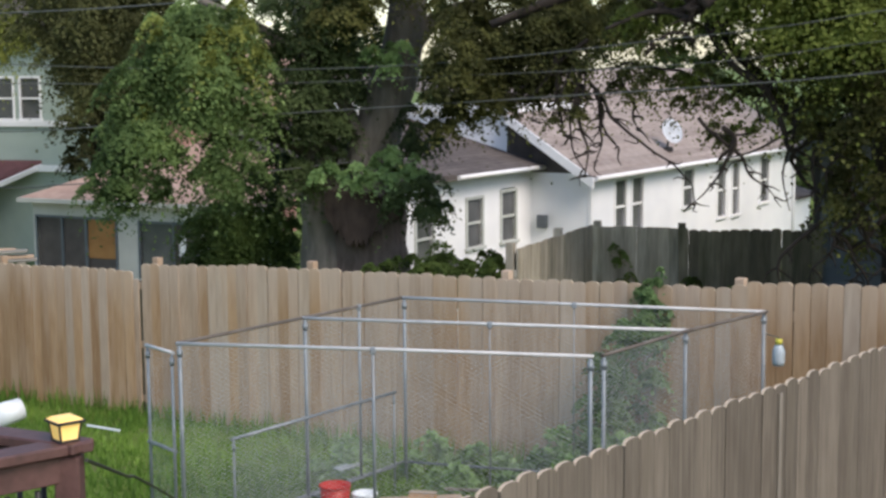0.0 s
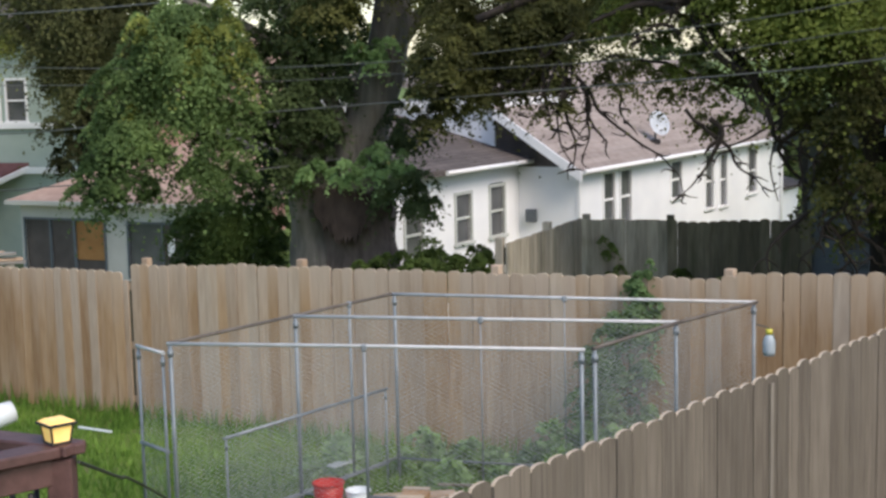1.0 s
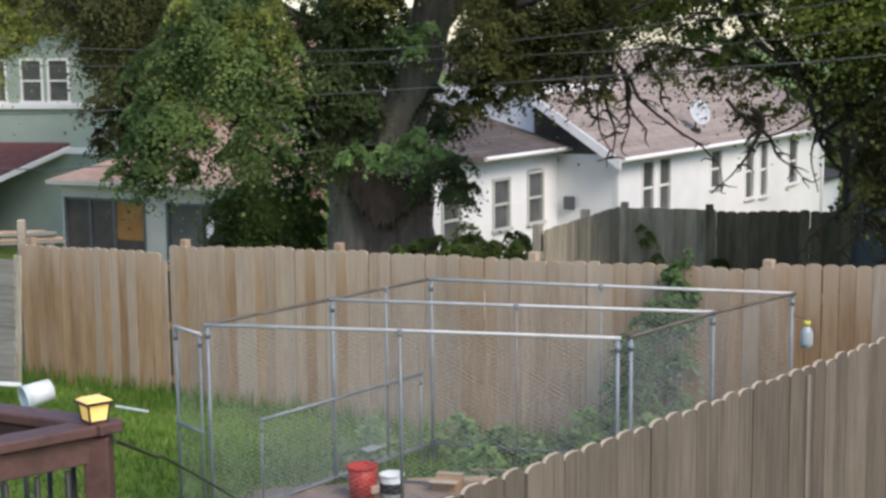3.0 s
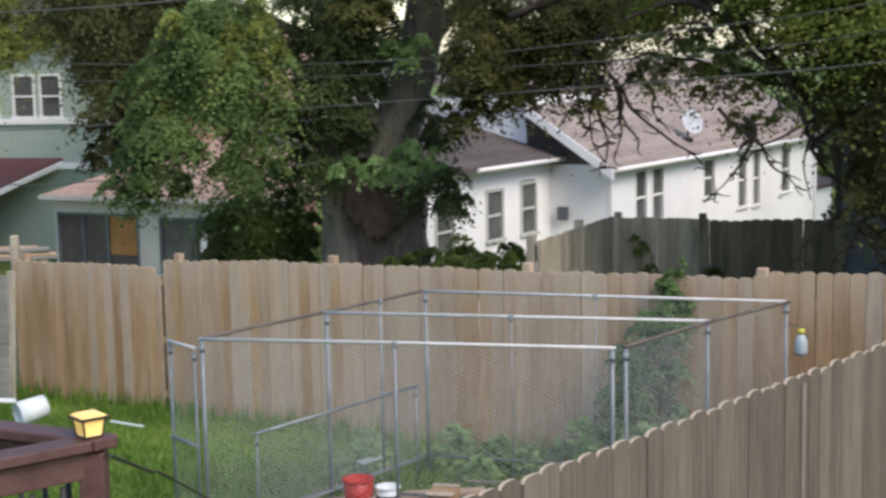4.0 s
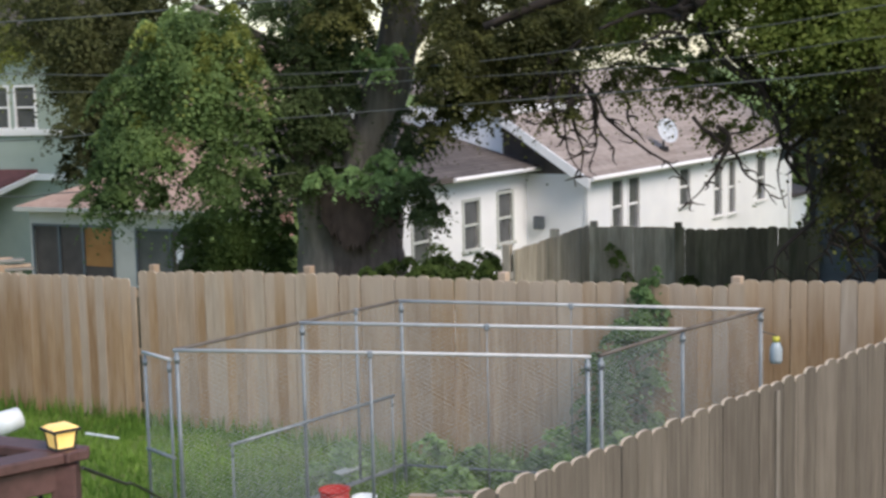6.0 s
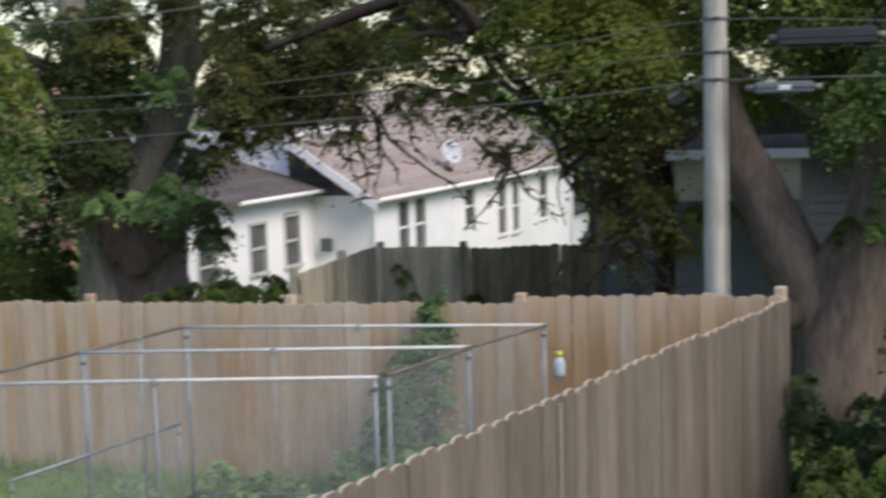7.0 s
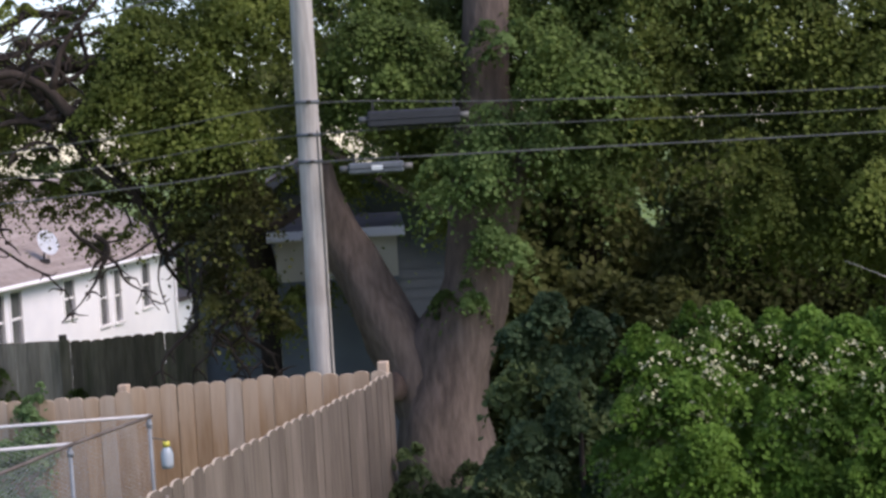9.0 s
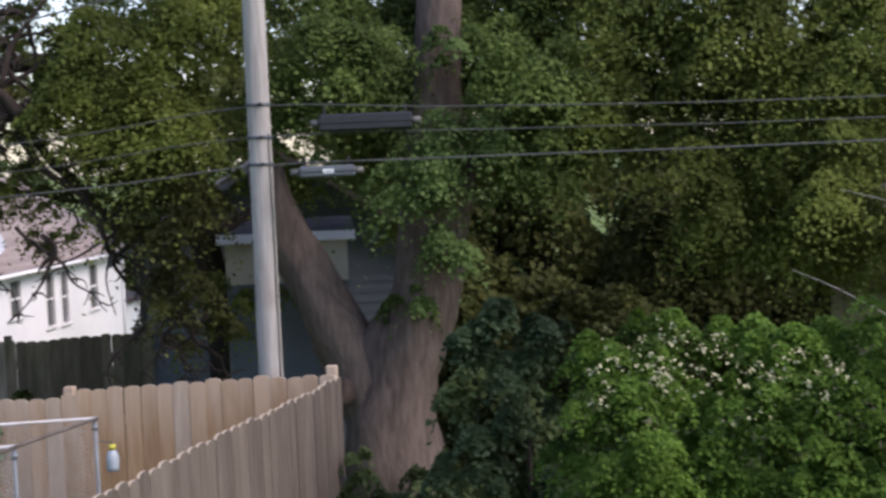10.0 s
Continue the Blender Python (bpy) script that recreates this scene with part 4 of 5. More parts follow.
bush = build_tree("flowering_bush", "green bush dotted with small cream blossoms", [([(6.4, 8.3, -0.1), (6.4, 8.3, 0.9), (6.3, 8.4, 1.8)], 0.05, 0.02),
                  ([(6.4, 8.3, 0.2), (6.9, 8.0, 1.2), (7.0, 7.9, 2.0)], 0.04, 0.015)], BARK_SHADED, BUSH_CLUMPS, LEAF_BUSH, 80000, 0.038, category="bush", clump=0.22, hollow=0.3)
blossom = foliage("blossom", [(5.51, 8.49, 2.2, 0.25), (5.7, 8.36, 2.04, 0.28), (5.8, 8.29, 2.31, 0.22), (5.41, 8.55, 1.97, 0.16), (6.01, 8.14, 2.23, 0.22), (6.24, 7.96, 2.07, 0.2), (6.42, 7.82, 2.22, 0.2), (6.53, 7.73, 1.96, 0.16), (5.6, 8.43, 1.85, 0.14), (6.2, 7.95, 1.85, 0.22), (6.6, 7.6, 2.1, 0.2)], 900, 0.03, PETAL, bush, hollow=0.3, clump=0.05, per=4)
blossom.matrix_basis = Matrix.Translation((-6.4, -8.3, 0.1))

build_tree("low_shrub", "low dark green shrub in the shade behind the fence corner", [([(5.9, 11.6, -0.1), (5.9, 11.6, 0.3), (5.9, 11.6, 0.6)], 0.02, 0.01)], BARK_SHADED, [(5.5, 11.9, 0.35, 0.45), (6.1, 11.7, 0.4, 0.5), (6.7, 11.4, 0.5, 0.5), (5.8, 12.6, 0.3, 0.5), (6.6, 12.3, 0.4, 0.55), (5.2, 12.4, 0.25, 0.4), (5.1, 10.9, 0.3, 0.35), (4.75, 10.3, 0.3, 0.3)], LEAF_DARK, 24000, 0.055, category="shrub")
build_tree("ground_cover", "low leafy green ground cover outside the fence", [([(5.0, 8.6, -0.1), (5.0, 8.6, 0.3), (5.0, 8.6, 0.6)], 0.02, 0.01)], BARK_SHADED, [(4.72, 8.59, 1.08, 0.23), (5.05, 8.4, 1.16, 0.26), (4.35, 8.78, 1.05, 0.23), (4.29, 9.69, 0.81, 0.24), (5.36, 8.21, 1.04, 0.3), (4.88, 8.5, 0.88, 0.34)], LEAF_RIGHT, 22000, 0.05, category="ground cover")

# weeds along the fence and the vine on it
weeds = foliage("weeds", [(0.37, 13.5, 0.0, 0.35), (0.95, 13.2, 0.1, 0.4), (1.5, 12.9, 0.12, 0.4), (-0.2, 13.6, -0.05, 0.3), (0.1, 12.9, 0.0, 0.25), (-0.9, 13.4, 0.0, 0.3), (1.9, 12.2, 0.1, 0.3)], 6500, 0.085, WEEDS, clump=0.2, per=90)
tagged(weeds, "leafy green weeds growing through the kennel floor", "weeds", kind="stuff")
vine = foliage("vine", [(1.98, 13.42, 1.78, 0.12), (1.9, 13.42, 1.5, 0.15), (2.02, 13.42, 1.28, 0.14), (1.95, 13.40, 1.62, 0.15), (1.95, 13.42, 1.40, 0.16), (1.93, 13.42, 1.12, 0.17), (1.92, 13.42, 0.8, 0.18), (1.9, 13.4, 0.45, 0.2), (1.9, 13.38, 0.1, 0.25), (1.6, 13.3, 1.0, 0.22), (1.55, 13.25, 0.7, 0.26), (1.5, 13.2, 0.35, 0.3), (1.75, 13.3, 1.25, 0.2)], 9000, 0.05, VINE, clump=0.14, per=60)
tagged(vine, "green vine climbing the board fence", "vine", kind="stuff")


# ---- houses ----
def lap_wall(name, length, z0, z1, mat, parent, holes=(), step=0.13, thick=0.12, m=None):
    """A wall of lapped boards in the plane y = 0, its face towards -y; holes are (x0, x1, z0, z1)."""
    bm, z = bmesh.new(), z0
    while z < z1 - 1e-4:
        top = min(z + step, z1)
        cuts = sorted((h[0], h[1]) for h in holes if h[2] < top - 0.01 and h[3] > z + 0.01)
        x = 0.0
        for a, b in cuts + [(length, length)]:
            if a > x + 0.01:
                prism(bm, [(-0.007, z), (-0.002, top), (thick, top), (thick, z)], 0, x, a)
            x = max(x, b)
        z = top
    bmesh.ops.remove_doubles(bm, verts=bm.verts, dist=0.0005)
    ob = part(name, bm, mat, parent)
    if m:
        ob.matrix_basis = m
    return ob


def sash_window(parent, x0, x1, z0, z1, m=None, frame_mat=None, glass=None, bars=True):
    """A sash window in a wall in the plane y = 0."""
    w = new("window")
    w.parent = parent
    if m:
        w.matrix_basis = m
    f = frame_mat or TRIM
    b = 0.06
    part("window_frame", boxes(((x0 - b, -0.035, z0), (x0, 0.05, z1)), ((x1, -0.035, z0), (x1 + b, 0.05, z1)), ((x0 - b, -0.037, z1), (x1 + b, 0.05, z1 + b)), bevel=0.004), f, w)
    part("window_sill", boxes(((x0 - b - 0.03, -0.07, z0 - 0.06), (x1 + b + 0.03, 0.05, z0)), bevel=0.006), f, w)
    zm = (z0 + z1) / 2
    part("pane", boxes(((x0, 0.02, zm), (x1, 0.03, z1))), glass or GLASS, w)
    part("pane", boxes(((x0, 0.045, z0), (x1, 0.055, zm))), glass or GLASS, w)
    if bars:
        part("meeting_rail", boxes(((x0, 0.0, zm - 0.025), (x1, 0.05, zm + 0.025)), bevel=0.004), f, w)
    return w


def roof_slab(name, outline, parent, mat, thick=0.09):
    """A sloped slab over four corners, given in order."""
    bm = bmesh.new()
    a = [bm.verts.new(p) for p in outline]
    b = [bm.verts.new(Vector(p) + Vector((0, 0, thick))) for p in outline]
    bm.faces.new(a[::-1])
    bm.faces.new(b)
    for i in range(4):
        j = (i + 1) % 4
        bm.faces.new((a[i], a[j], b[j], b[i]))
    bmesh.ops.recalc_face_normals(bm, faces=bm.faces)
    return part(name, bm, mat, parent)


def shingle_courses(parent, mat, x0, x1, y0, z0, y1, z1, step=0.15):
    """Overlapping courses up a slope between (y0, z0) and (y1, z1), along x."""
    run = math.hypot(y1 - y0, z1 - z0)
    n, sy, sz = int(run / step), (y1 - y0) / run, (z1 - z0) / run
    bm = bmesh.new()
    prism(bm, [(0, 0.004), (step * 1.25 * sy, step * 1.25 * sz + 0.004), (step * 1.25 * sy, step * 1.25 * sz + 0.008), (0, 0.016)], 0, x0, x1)
    me = bpy.data.meshes.new("shingle_course")
    bm.to_mesh(me)
    bm.free()
    me.materials.append(mat)
    for i in range(n):
        piece("shingle_course", me, parent, pose(0, y0 + i * step * sy, z0 + i * step * sz + 0.09))


def white_house():
    h = thing("white_house", pose(2.894, 28.503, 0, 0, 0, 58.3), "white clapboard house with brown shingle roof", "house")
    G, E, L, pitch = -1.35, 1.62, 12.25, 0.64
    wins = [(1.09, 1.59, 0.33, 1.40), (1.90, 2.43, 0.33, 1.40), (4.62, 5.22, 0.60, 1.39), (6.70, 7.20, 0.17, 1.41), (7.66, 8.10, 0.14, 1.38), (9.62, 10.22, 0.28, 1.37)]
    lap_wall("wall", L, G, E, WHITE, h, wins)
    for w in wins:
        sash_window(h, *w)
    # gable wall towards the yard, shingled above the eaves
    lap_wall("gable_wall", 6.0, G, E, WHITE, h, m=pose(0, 6.0, 0, 0, 0, -90))
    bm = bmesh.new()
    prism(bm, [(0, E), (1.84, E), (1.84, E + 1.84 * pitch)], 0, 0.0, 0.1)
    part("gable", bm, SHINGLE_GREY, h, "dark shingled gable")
    part("corner_board", boxes(((-0.03, -0.03, G), (0.07, 0.05, E)), bevel=0.005), TRIM, h)
    low, peak = E - 0.13, E - 0.13 + 3.2 * pitch
    mid = low + 1.9 * pitch
    roof_slab("roof", [(-0.35, -0.2, low), (L + 0.3, -0.2, low), (L + 0.3, 1.7, mid), (-0.35, 1.7, mid)], h, SHINGLE)
    roof_slab("roof", [(3.1, 1.7, mid), (L + 0.3, 1.7, mid), (L + 0.3, 3.0, peak), (3.1, 3.0, peak)], h, SHINGLE)
    roof_slab("roof", [(3.1, 3.0, peak), (L + 0.3, 3.0, peak), (L + 0.3, 6.2, low), (3.1, 6.2, low)], h, SHINGLE)
    shingle_courses(h, SHINGLE, -0.34, L + 0.29, -0.2, low, 1.7, mid)
    shingle_courses(h, SHINGLE, 3.11, L + 0.29, 1.7, mid, 3.0, peak)
    part("gutter", tube(bmesh.new(), [(-0.3, -0.25, E - 0.07), (L + 0.3, -0.25, E - 0.07)], 0.05, 8), TRIM, h, "white gutter along the eave")
    bm = bmesh.new()
    prism(bm, [(-0.24, low - 0.13), (1.7, mid - 0.10), (1.7, mid + 0.10), (-0.24, low + 0.07)], 0, -0.40, -0.35)
    part("rake_board", bm, TRIM, h, "white rake board")
    # low addition at the far end
    lap_wall("annex_wall", 1.6, G, 0.1, WHITE, h, m=pose(L + 0.004, 0.05, 0))
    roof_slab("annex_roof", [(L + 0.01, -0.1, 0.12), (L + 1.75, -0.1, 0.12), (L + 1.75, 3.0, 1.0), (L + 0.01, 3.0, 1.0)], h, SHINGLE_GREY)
    part("downpipe", tube(bmesh.new(), [(L - 0.12, -0.05, G), (L - 0.12, -0.05, E - 0.2)], 0.04, 8), TRIM, h)
    # wing beside the gable
    wy = 1.33
    at_wing = pose(-6.2, wy, 0)
    w2 = [(3.70, 4.24, 0.36, 1.25), (5.0, 5.54, 0.35, 1.29), (1.95, 2.5, 0.3, 1.05)]
    lap_wall("wing_wall", 6.2, G, 1.78, WHITE, h, w2, m=at_wing)
    for w in w2:
        sash_window(h, *w, m=at_wing, frame_mat=GREYWALL)
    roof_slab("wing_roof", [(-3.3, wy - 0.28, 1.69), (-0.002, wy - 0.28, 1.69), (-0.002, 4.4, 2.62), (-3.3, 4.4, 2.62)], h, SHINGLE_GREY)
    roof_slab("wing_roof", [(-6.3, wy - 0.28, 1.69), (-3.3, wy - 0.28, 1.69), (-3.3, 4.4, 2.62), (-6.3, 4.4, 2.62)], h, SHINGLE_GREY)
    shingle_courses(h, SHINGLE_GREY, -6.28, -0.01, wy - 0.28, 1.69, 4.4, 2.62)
    part("gutter", tube(bmesh.new(), [(-3.3, wy - 0.32, 1.73), (-0.02, wy - 0.32, 1.73)], 0.045, 8), TRIM, h, "white gutter along the eave")
    # upper storey, its eave just over the shingles
    lap_wall("upper_wall", 5.2, 1.7, 2.95, WHITE, h, m=pose(-0.03, 7.05, 0, 0, 0, -90))
    lap_wall("upper_wall", 3.1, 2.6, 2.95, WHITE, h, m=pose(0, 1.85, 0))
    roof_slab("upper_roof", [(-0.15, 1.72, 2.95), (3.1, 1.72, 2.95), (3.1, 7.2, 3.6), (-0.15, 7.2, 3.6)], h, SHINGLE)
    part("fascia", boxes(((-0.17, 1.68, 2.80), (3.1, 1.715, 2.97)), ((-0.2, 1.68, 2.80), (-0.17, 7.0, 2.97))), TRIM, h)
    part("meter_box", boxes(((-0.13, 0.92, 0.52), (-0.014, 1.14, 0.78)), bevel=0.02), BOX_GREY, h, "grey meter box")
    return h


white_house()


def satellite_dish():
    d = thing("satellite_dish", pose(4.957, 32.22, 1.97, 0, 0, 0), "pale grey satellite dish on the shingle roof", "satellite dish")
    bm = bmesh.new()
    rings = []
    for i in range(5):
        r = 0.30 * (i + 0.4) / 4.4
        rings.append([bm.verts.new((r * 0.9 * math.cos(a), 0.05 - 0.9 * r * r, r * 1.05 * math.sin(a))) for a in np.linspace(0, 2 * math.pi, 20, endpoint=False)])
    bm.faces.new(rings[0])
    for a, b in zip(rings, rings[1:]):
        for k in range(20):
            bm.faces.new((a[k], a[(k + 1) % 20], b[(k + 1) % 20], b[k])).smooth = True
    bmesh.ops.solidify(bm, geom=bm.faces[:], thickness=0.015)
    bm.transform(pose(0.08, 0, 0.30, -24, 0, 24) @ Matrix.Scale(0.92, 4))
    part("reflector", bm, DISH, d)
    part("mast", tube(bmesh.new(), bend([(0, 0, -0.12), (0, 0, 0.08), (0.08, 0.06, 0.26)]), 0.022, 8), IRON, d)
    part("foot", boxes(((-0.1, -0.08, -0.14), (0.1, 0.08, -0.04)), bevel=0.01), IRON, d)
    part("feed_arm", tube(bmesh.new(), [(0.08, 0.04, 0.14), (0.13, -0.16, 0.17)], 0.012, 6), IRON, d)


satellite_dish()


def porch_house():
    h = thing("porch_house", pose(-9.09, 31.66, 0, 0, 0, -26.3), "grey-white enclosed porch with dark screens and pinkish roof", "house")
    G, E = -1.35, 0.92
    holes = [(0.42, 2.52, -0.55, 0.58), (3.16, 4.62, -0.55, 0.55)]
    lap_wall("wall", 6.2, G, E, PORCHWALL, h, [(a - 0.3, b - 0.3, c, d) for a, b, c, d in holes], m=pose(0.3, 0, 0))
    lap_wall("wall", 5.0, G, E, PORCHWALL, h, m=pose(0.3, 5.0, 0, 0, 0, -90))
    w = new("window")
    w.parent = h
    part("window_frame", boxes(((0.37, -0.03, -0.6), (0.42, 0.06, 0.62)), ((2.52, -0.03, -0.6), (2.57, 0.06, 0.62)), ((1.06, -0.02, -0.55), (1.11, 0.05, 0.58)), ((1.70, -0.02, -0.55), (1.76, 0.05, 0.58)), ((0.37, -0.032, 0.58), (2.57, 0.06, 0.63)), ((0.37, -0.05, -0.6), (2.57, 0.06, -0.55))), BOX_GREY, w)
    part("screen", boxes(((0.42, 0.03, -0.55), (1.06, 0.04, 0.58))), SCREEN, w)
    part("screen", boxes(((1.11, 0.03, -0.55), (1.70, 0.04, 0.58))), SCREEN, w)
    part("shade", boxes(((1.76, 0.03, -0.25), (2.52, 0.04, 0.58))), BLIND, w, "amber window shade")
    part("screen", boxes(((1.76, 0.05, -0.55), (2.52, 0.06, -0.25))), SCREEN, w)
    w = new("window")
    w.parent = h
    part("window_frame", boxes(((3.11, -0.03, -0.6), (3.16, 0.06, 0.6)), ((4.62, -0.03, -0.6), (4.67, 0.06, 0.6)), ((3.98, -0.02, -0.55), (4.02, 0.05, 0.55)), ((3.11, -0.032, 0.55), (4.67, 0.06, 0.6))), BOX_GREY, w)
    part("pane", boxes(((3.16, 0.03, -0.55), (3.98, 0.04, 0.55))), GLASS, w)
    part("pane", boxes(((4.02, 0.03, -0.55), (4.62, 0.04, 0.55))), SCREEN, w)
    part("curtain", boxes(((4.12, 0.015, -0.1), (4.28, 0.025, 0.36))), TRIM, w)
    roof_slab("roof", [(0.17, -0.3, E), (6.6, -0.3, E), (6.6, 4.2, E + 1.05), (1.9, 4.2, E + 1.05)], h, SHINGLE_PINK)
    roof_slab("roof", [(0.17, -0.3, E), (1.9, 4.2, E + 1.05), (1.8, 5.6, E + 1.05), (0.17, 5.6, E)], h, SHINGLE_PINK)
    part("fascia", boxes(((0.15, -0.335, E + 0.0), (6.6, -0.3, E + 0.09))), PORCHWALL, h)


porch_house()


def green_house():
    h = thing("green_house", pose(-12.29, 40.16, 0, 0, 0, -14), "sage green two-storey house with white-trimmed windows", "house")
    G = -1.4
    x0 = -6.0
    wins = [(6.13, 6.70, 2.42, 3.5), (6.95, 7.50, 2.42, 3.5), (4.9, 5.6, 2.42, 3.5)]
    lap_wall("wall", 9.0, G, 4.6, GREEN, h, wins, m=pose(x0, 0, 0))
    for w in wins:
        sash_window(h, *w, m=pose(x0, 0, 0))
    part("belt_board", boxes(((x0, -0.09, 2.2), (3.0, -0.016, 2.36)), bevel=0.01), TRIM, h, "white belt board under the windows")
    part("frieze", boxes(((1.3, -0.2, 1.0), (3.0, -0.02, 1.16))), TRIM, h)
    roof_slab("roof", [(x0 - 0.4, -0.5, 4.6), (3.4, -0.5, 4.6), (3.4, 4.5, 7.0), (x0 - 0.4, 4.5, 7.0)], h, SHINGLE_GREY)
    # low porch with a dark red roof
    roof_slab("porch_roof", [(x0, -2.2, 0.22), (-0.1, -2.2, 0.22), (1.5, -0.02, 1.2), (x0, -0.02, 1.2)], h, SHINGLE_RED)
    bm = bmesh.new()
    a, b = Vector((-0.12, -2.25, 0.16)), Vector((1.5, -0.05, 1.14))
    tube(bm, [a, b], 0.085, 4)
    part("rake_board", bm, TRIM, h, "white rake board")
    part("porch_post", boxes(((-0.12, -2.1, G), (0.02, -1.96, 0.22))), TRIM, h)
    lap_wall("porch_wall", 6.0, G, 0.2, GREEN, h, m=pose(x0, -1.6, 0))


green_house()


def blue_garage():
    g = thing("blue_garage", pose(4.97, 19.37, 0, 0, 0, -17), "dark blue-grey garage with lapped siding boards", "garage")
    z, n = -1.2, 0
    bm = bmesh.new()
    prism(bm, [(-0.016, 0), (-0.003, 0.14), (0.1, 0.14), (0.1, 0)], 0, 0, 3.6)
    me = bpy.data.meshes.new("siding_board")
    bm.to_mesh(me)
    bm.free()
    me.materials.append(BLUEGREY)
    for i in range(28):
        piece("siding_board", me, g, pose(0, 0, z + 0.14 * i))
    bm = bmesh.new()
    prism(bm, [(0, 2.72), (3.6, 2.72), (1.8, 3.80)], 1, 0.0, 0.1)
    part("gable", bm, BLUEGREY, g)
    part("side_wall", boxes(((0.002, 0.1, -1.2), (0.1, 5.0, 2.66)), ((3.5, 0.1, -1.2), (3.598, 5.0, 2.66))), BLUEGREY, g)
    part("corner_post", boxes(((-0.05, -0.03, -1.2), (0.03, 0.03, 2.6)), bevel=0.005), BOX, g)
    roof_slab("roof", [(-0.4, -0.3, 2.46), (1.8, -0.3, 3.82), (1.8, 5.2, 3.82), (-0.4, 5.2, 2.46)], g, SHINGLE_GREY)
    roof_slab("roof", [(1.8, -0.3, 3.82), (4.0, -0.3, 2.46), (4.0, 5.2, 2.46), (1.8, 5.2, 3.82)], g, SHINGLE_GREY)
    bm = bmesh.new()
    prism(bm, [(-0.42, 2.40), (1.8, 3.77), (1.8, 3.88), (-0.42, 2.51)], 1, -0.33, -0.302)
    part("rake_board", bm, BLUEGREY, g, "blue-grey rake board")


blue_garage()


def far_shed():
    s = thing("shed", pose(5.56, 17.54, 0, 0, 0, -20.1), "shed with blue-grey siding, pale grey top and white roof edge", "shed")
    lap_wall("wall", 1.51, 2.2, 2.71, PORCHWALL, s)
    lap_wall("lower_wall", 1.51, -1.3, 2.196, BLUEGREY, s)
    lap_wall("wall", 1.0, -1.3, 2.71, PORCHWALL, s, m=pose(0, 1.0, 0, 0, 0, -90))
    roof_slab("roof", [(-0.1, -0.12, 2.72), (1.61, -0.12, 2.72), (1.61, 1.1, 2.87), (-0.1, 1.1, 2.87)], s, SHINGLE_GREY)
    bm = bmesh.new()
    prism(bm, [(-0.22, 2.725), (-0.21, 2.71), (-0.122, 2.71), (-0.122, 2.83)], 0, -0.1, 1.61)
    part("drip_edge", bm, WHITE, s, "bent white metal roof edge")


far_shed()


def dark_shed():
    s = thing("dark_shed", pose(11.75, 13.62, 0, 0, 0, -42), "dark shed with a low felt roof behind the bushes", "shed")
    lap_wall("wall", 2.6, -1.3, 2.55, DARK_WOOD, s)
    lap_wall("wall", 2.0, -1.3, 2.55, DARK_WOOD, s, m=pose(0, 2.0, 0, 0, 0, -90))
    roof_slab("roof", [(-0.2, -0.25, 2.56), (2.8, -0.25, 2.56), (2.8, 2.2, 3.0), (-0.2, 2.2, 3.0)], s, SHINGLE_GREY)
    part("fascia", boxes(((-0.2, -0.28, 2.50), (2.8, -0.25, 2.64))), BOX_GREY, s, "grey roof edge")


dark_shed()


def pink_building():
    b = thing("brick_house", pose(-9.6, 47.0, 0, 0, 0, -8), "pinkish brick house half hidden by trees", "house")
    lap_wall("wall", 5.0, -1.4, 2.6, PINKWALL, b, step=0.1)
    roof_slab("roof", [(-0.4, -0.4, 2.6), (5.4, -0.4, 2.6), (5.4, 4.0, 4.6), (-0.4, 4.0, 4.6)], b, SHINGLE_PINK)


pink_building()


# ---- old weathered fence behind ----
def weathered_fence(label, a, b, top, mat, gap, seed, pitch=0.15, height=2.3, cut="dog", uneven=0.025):
    a, b = Vector((*a, 0)), Vector((*b, 0))
    d = b - a
    fence = thing("weathered_fence", pose(a.x, a.y, 0, 0, 0, math.degrees(math.atan2(d.y, d.x))), label, "fence")
    rng = random.Random(seed)
    kinds = [picket_mesh("board", pitch - e, height, 0.02, mat, cut) for e in (-0.006, -0.003, -0.008, gap)]
    for i in range(int(d.length / pitch)):
        piece("board", kinds[rng.choice((0, 1, 1, 2, 3))], fence, pose((i + 0.5) * pitch, -0.03 - 0.012 * (i % 2), top - height + rng.uniform(-uneven, uneven * 0.5), 0, rng.uniform(-0.15, 0.15), 0))
    for z in (top - 0.35, top - 1.1):
        part("rail", boxes(((0, -0.018, z), (d.length, 0.02, z + 0.09))), mat, fence)
    for s in np.arange(0.05, d.length, 1.7):
        part("post", boxes(((s - 0.05, 0.022, top - height), (s + 0.05, 0.12, top + 0.06)), bevel=0.006), mat, fence)


weathered_fence("old grey board fence, leaning and sun-bleached", (0.85, 17.15), (2.05, 19.89), 1.57, GREY_WOOD, 0.004, 21, cut="flat", uneven=0.01)
weathered_fence("old grey board fence, leaning and sun-bleached", (2.05, 19.89), (3.21, 19.55), 1.54, GREY_WOOD, 0.004, 22, cut="flat", uneven=0.01)
weathered_fence("mossy dark board fence with uneven tops", (3.15, 19.49), (5.08, 19.28), 1.54, DARK_WOOD, 0.002, 23, pitch=0.135)
fence_vines = foliage("fence_vines", [(2.35, 19.6, 1.2, 0.14), (2.42, 19.56, 0.9, 0.16), (2.5, 19.5, 0.6, 0.2), (3.3, 19.3, 0.85, 0.18), (3.75, 19.25, 0.7, 0.2), (4.3, 19.2, 0.75, 0.16)], 2600, 0.05, LEAF_RIGHT, clump=0.16, per=90)
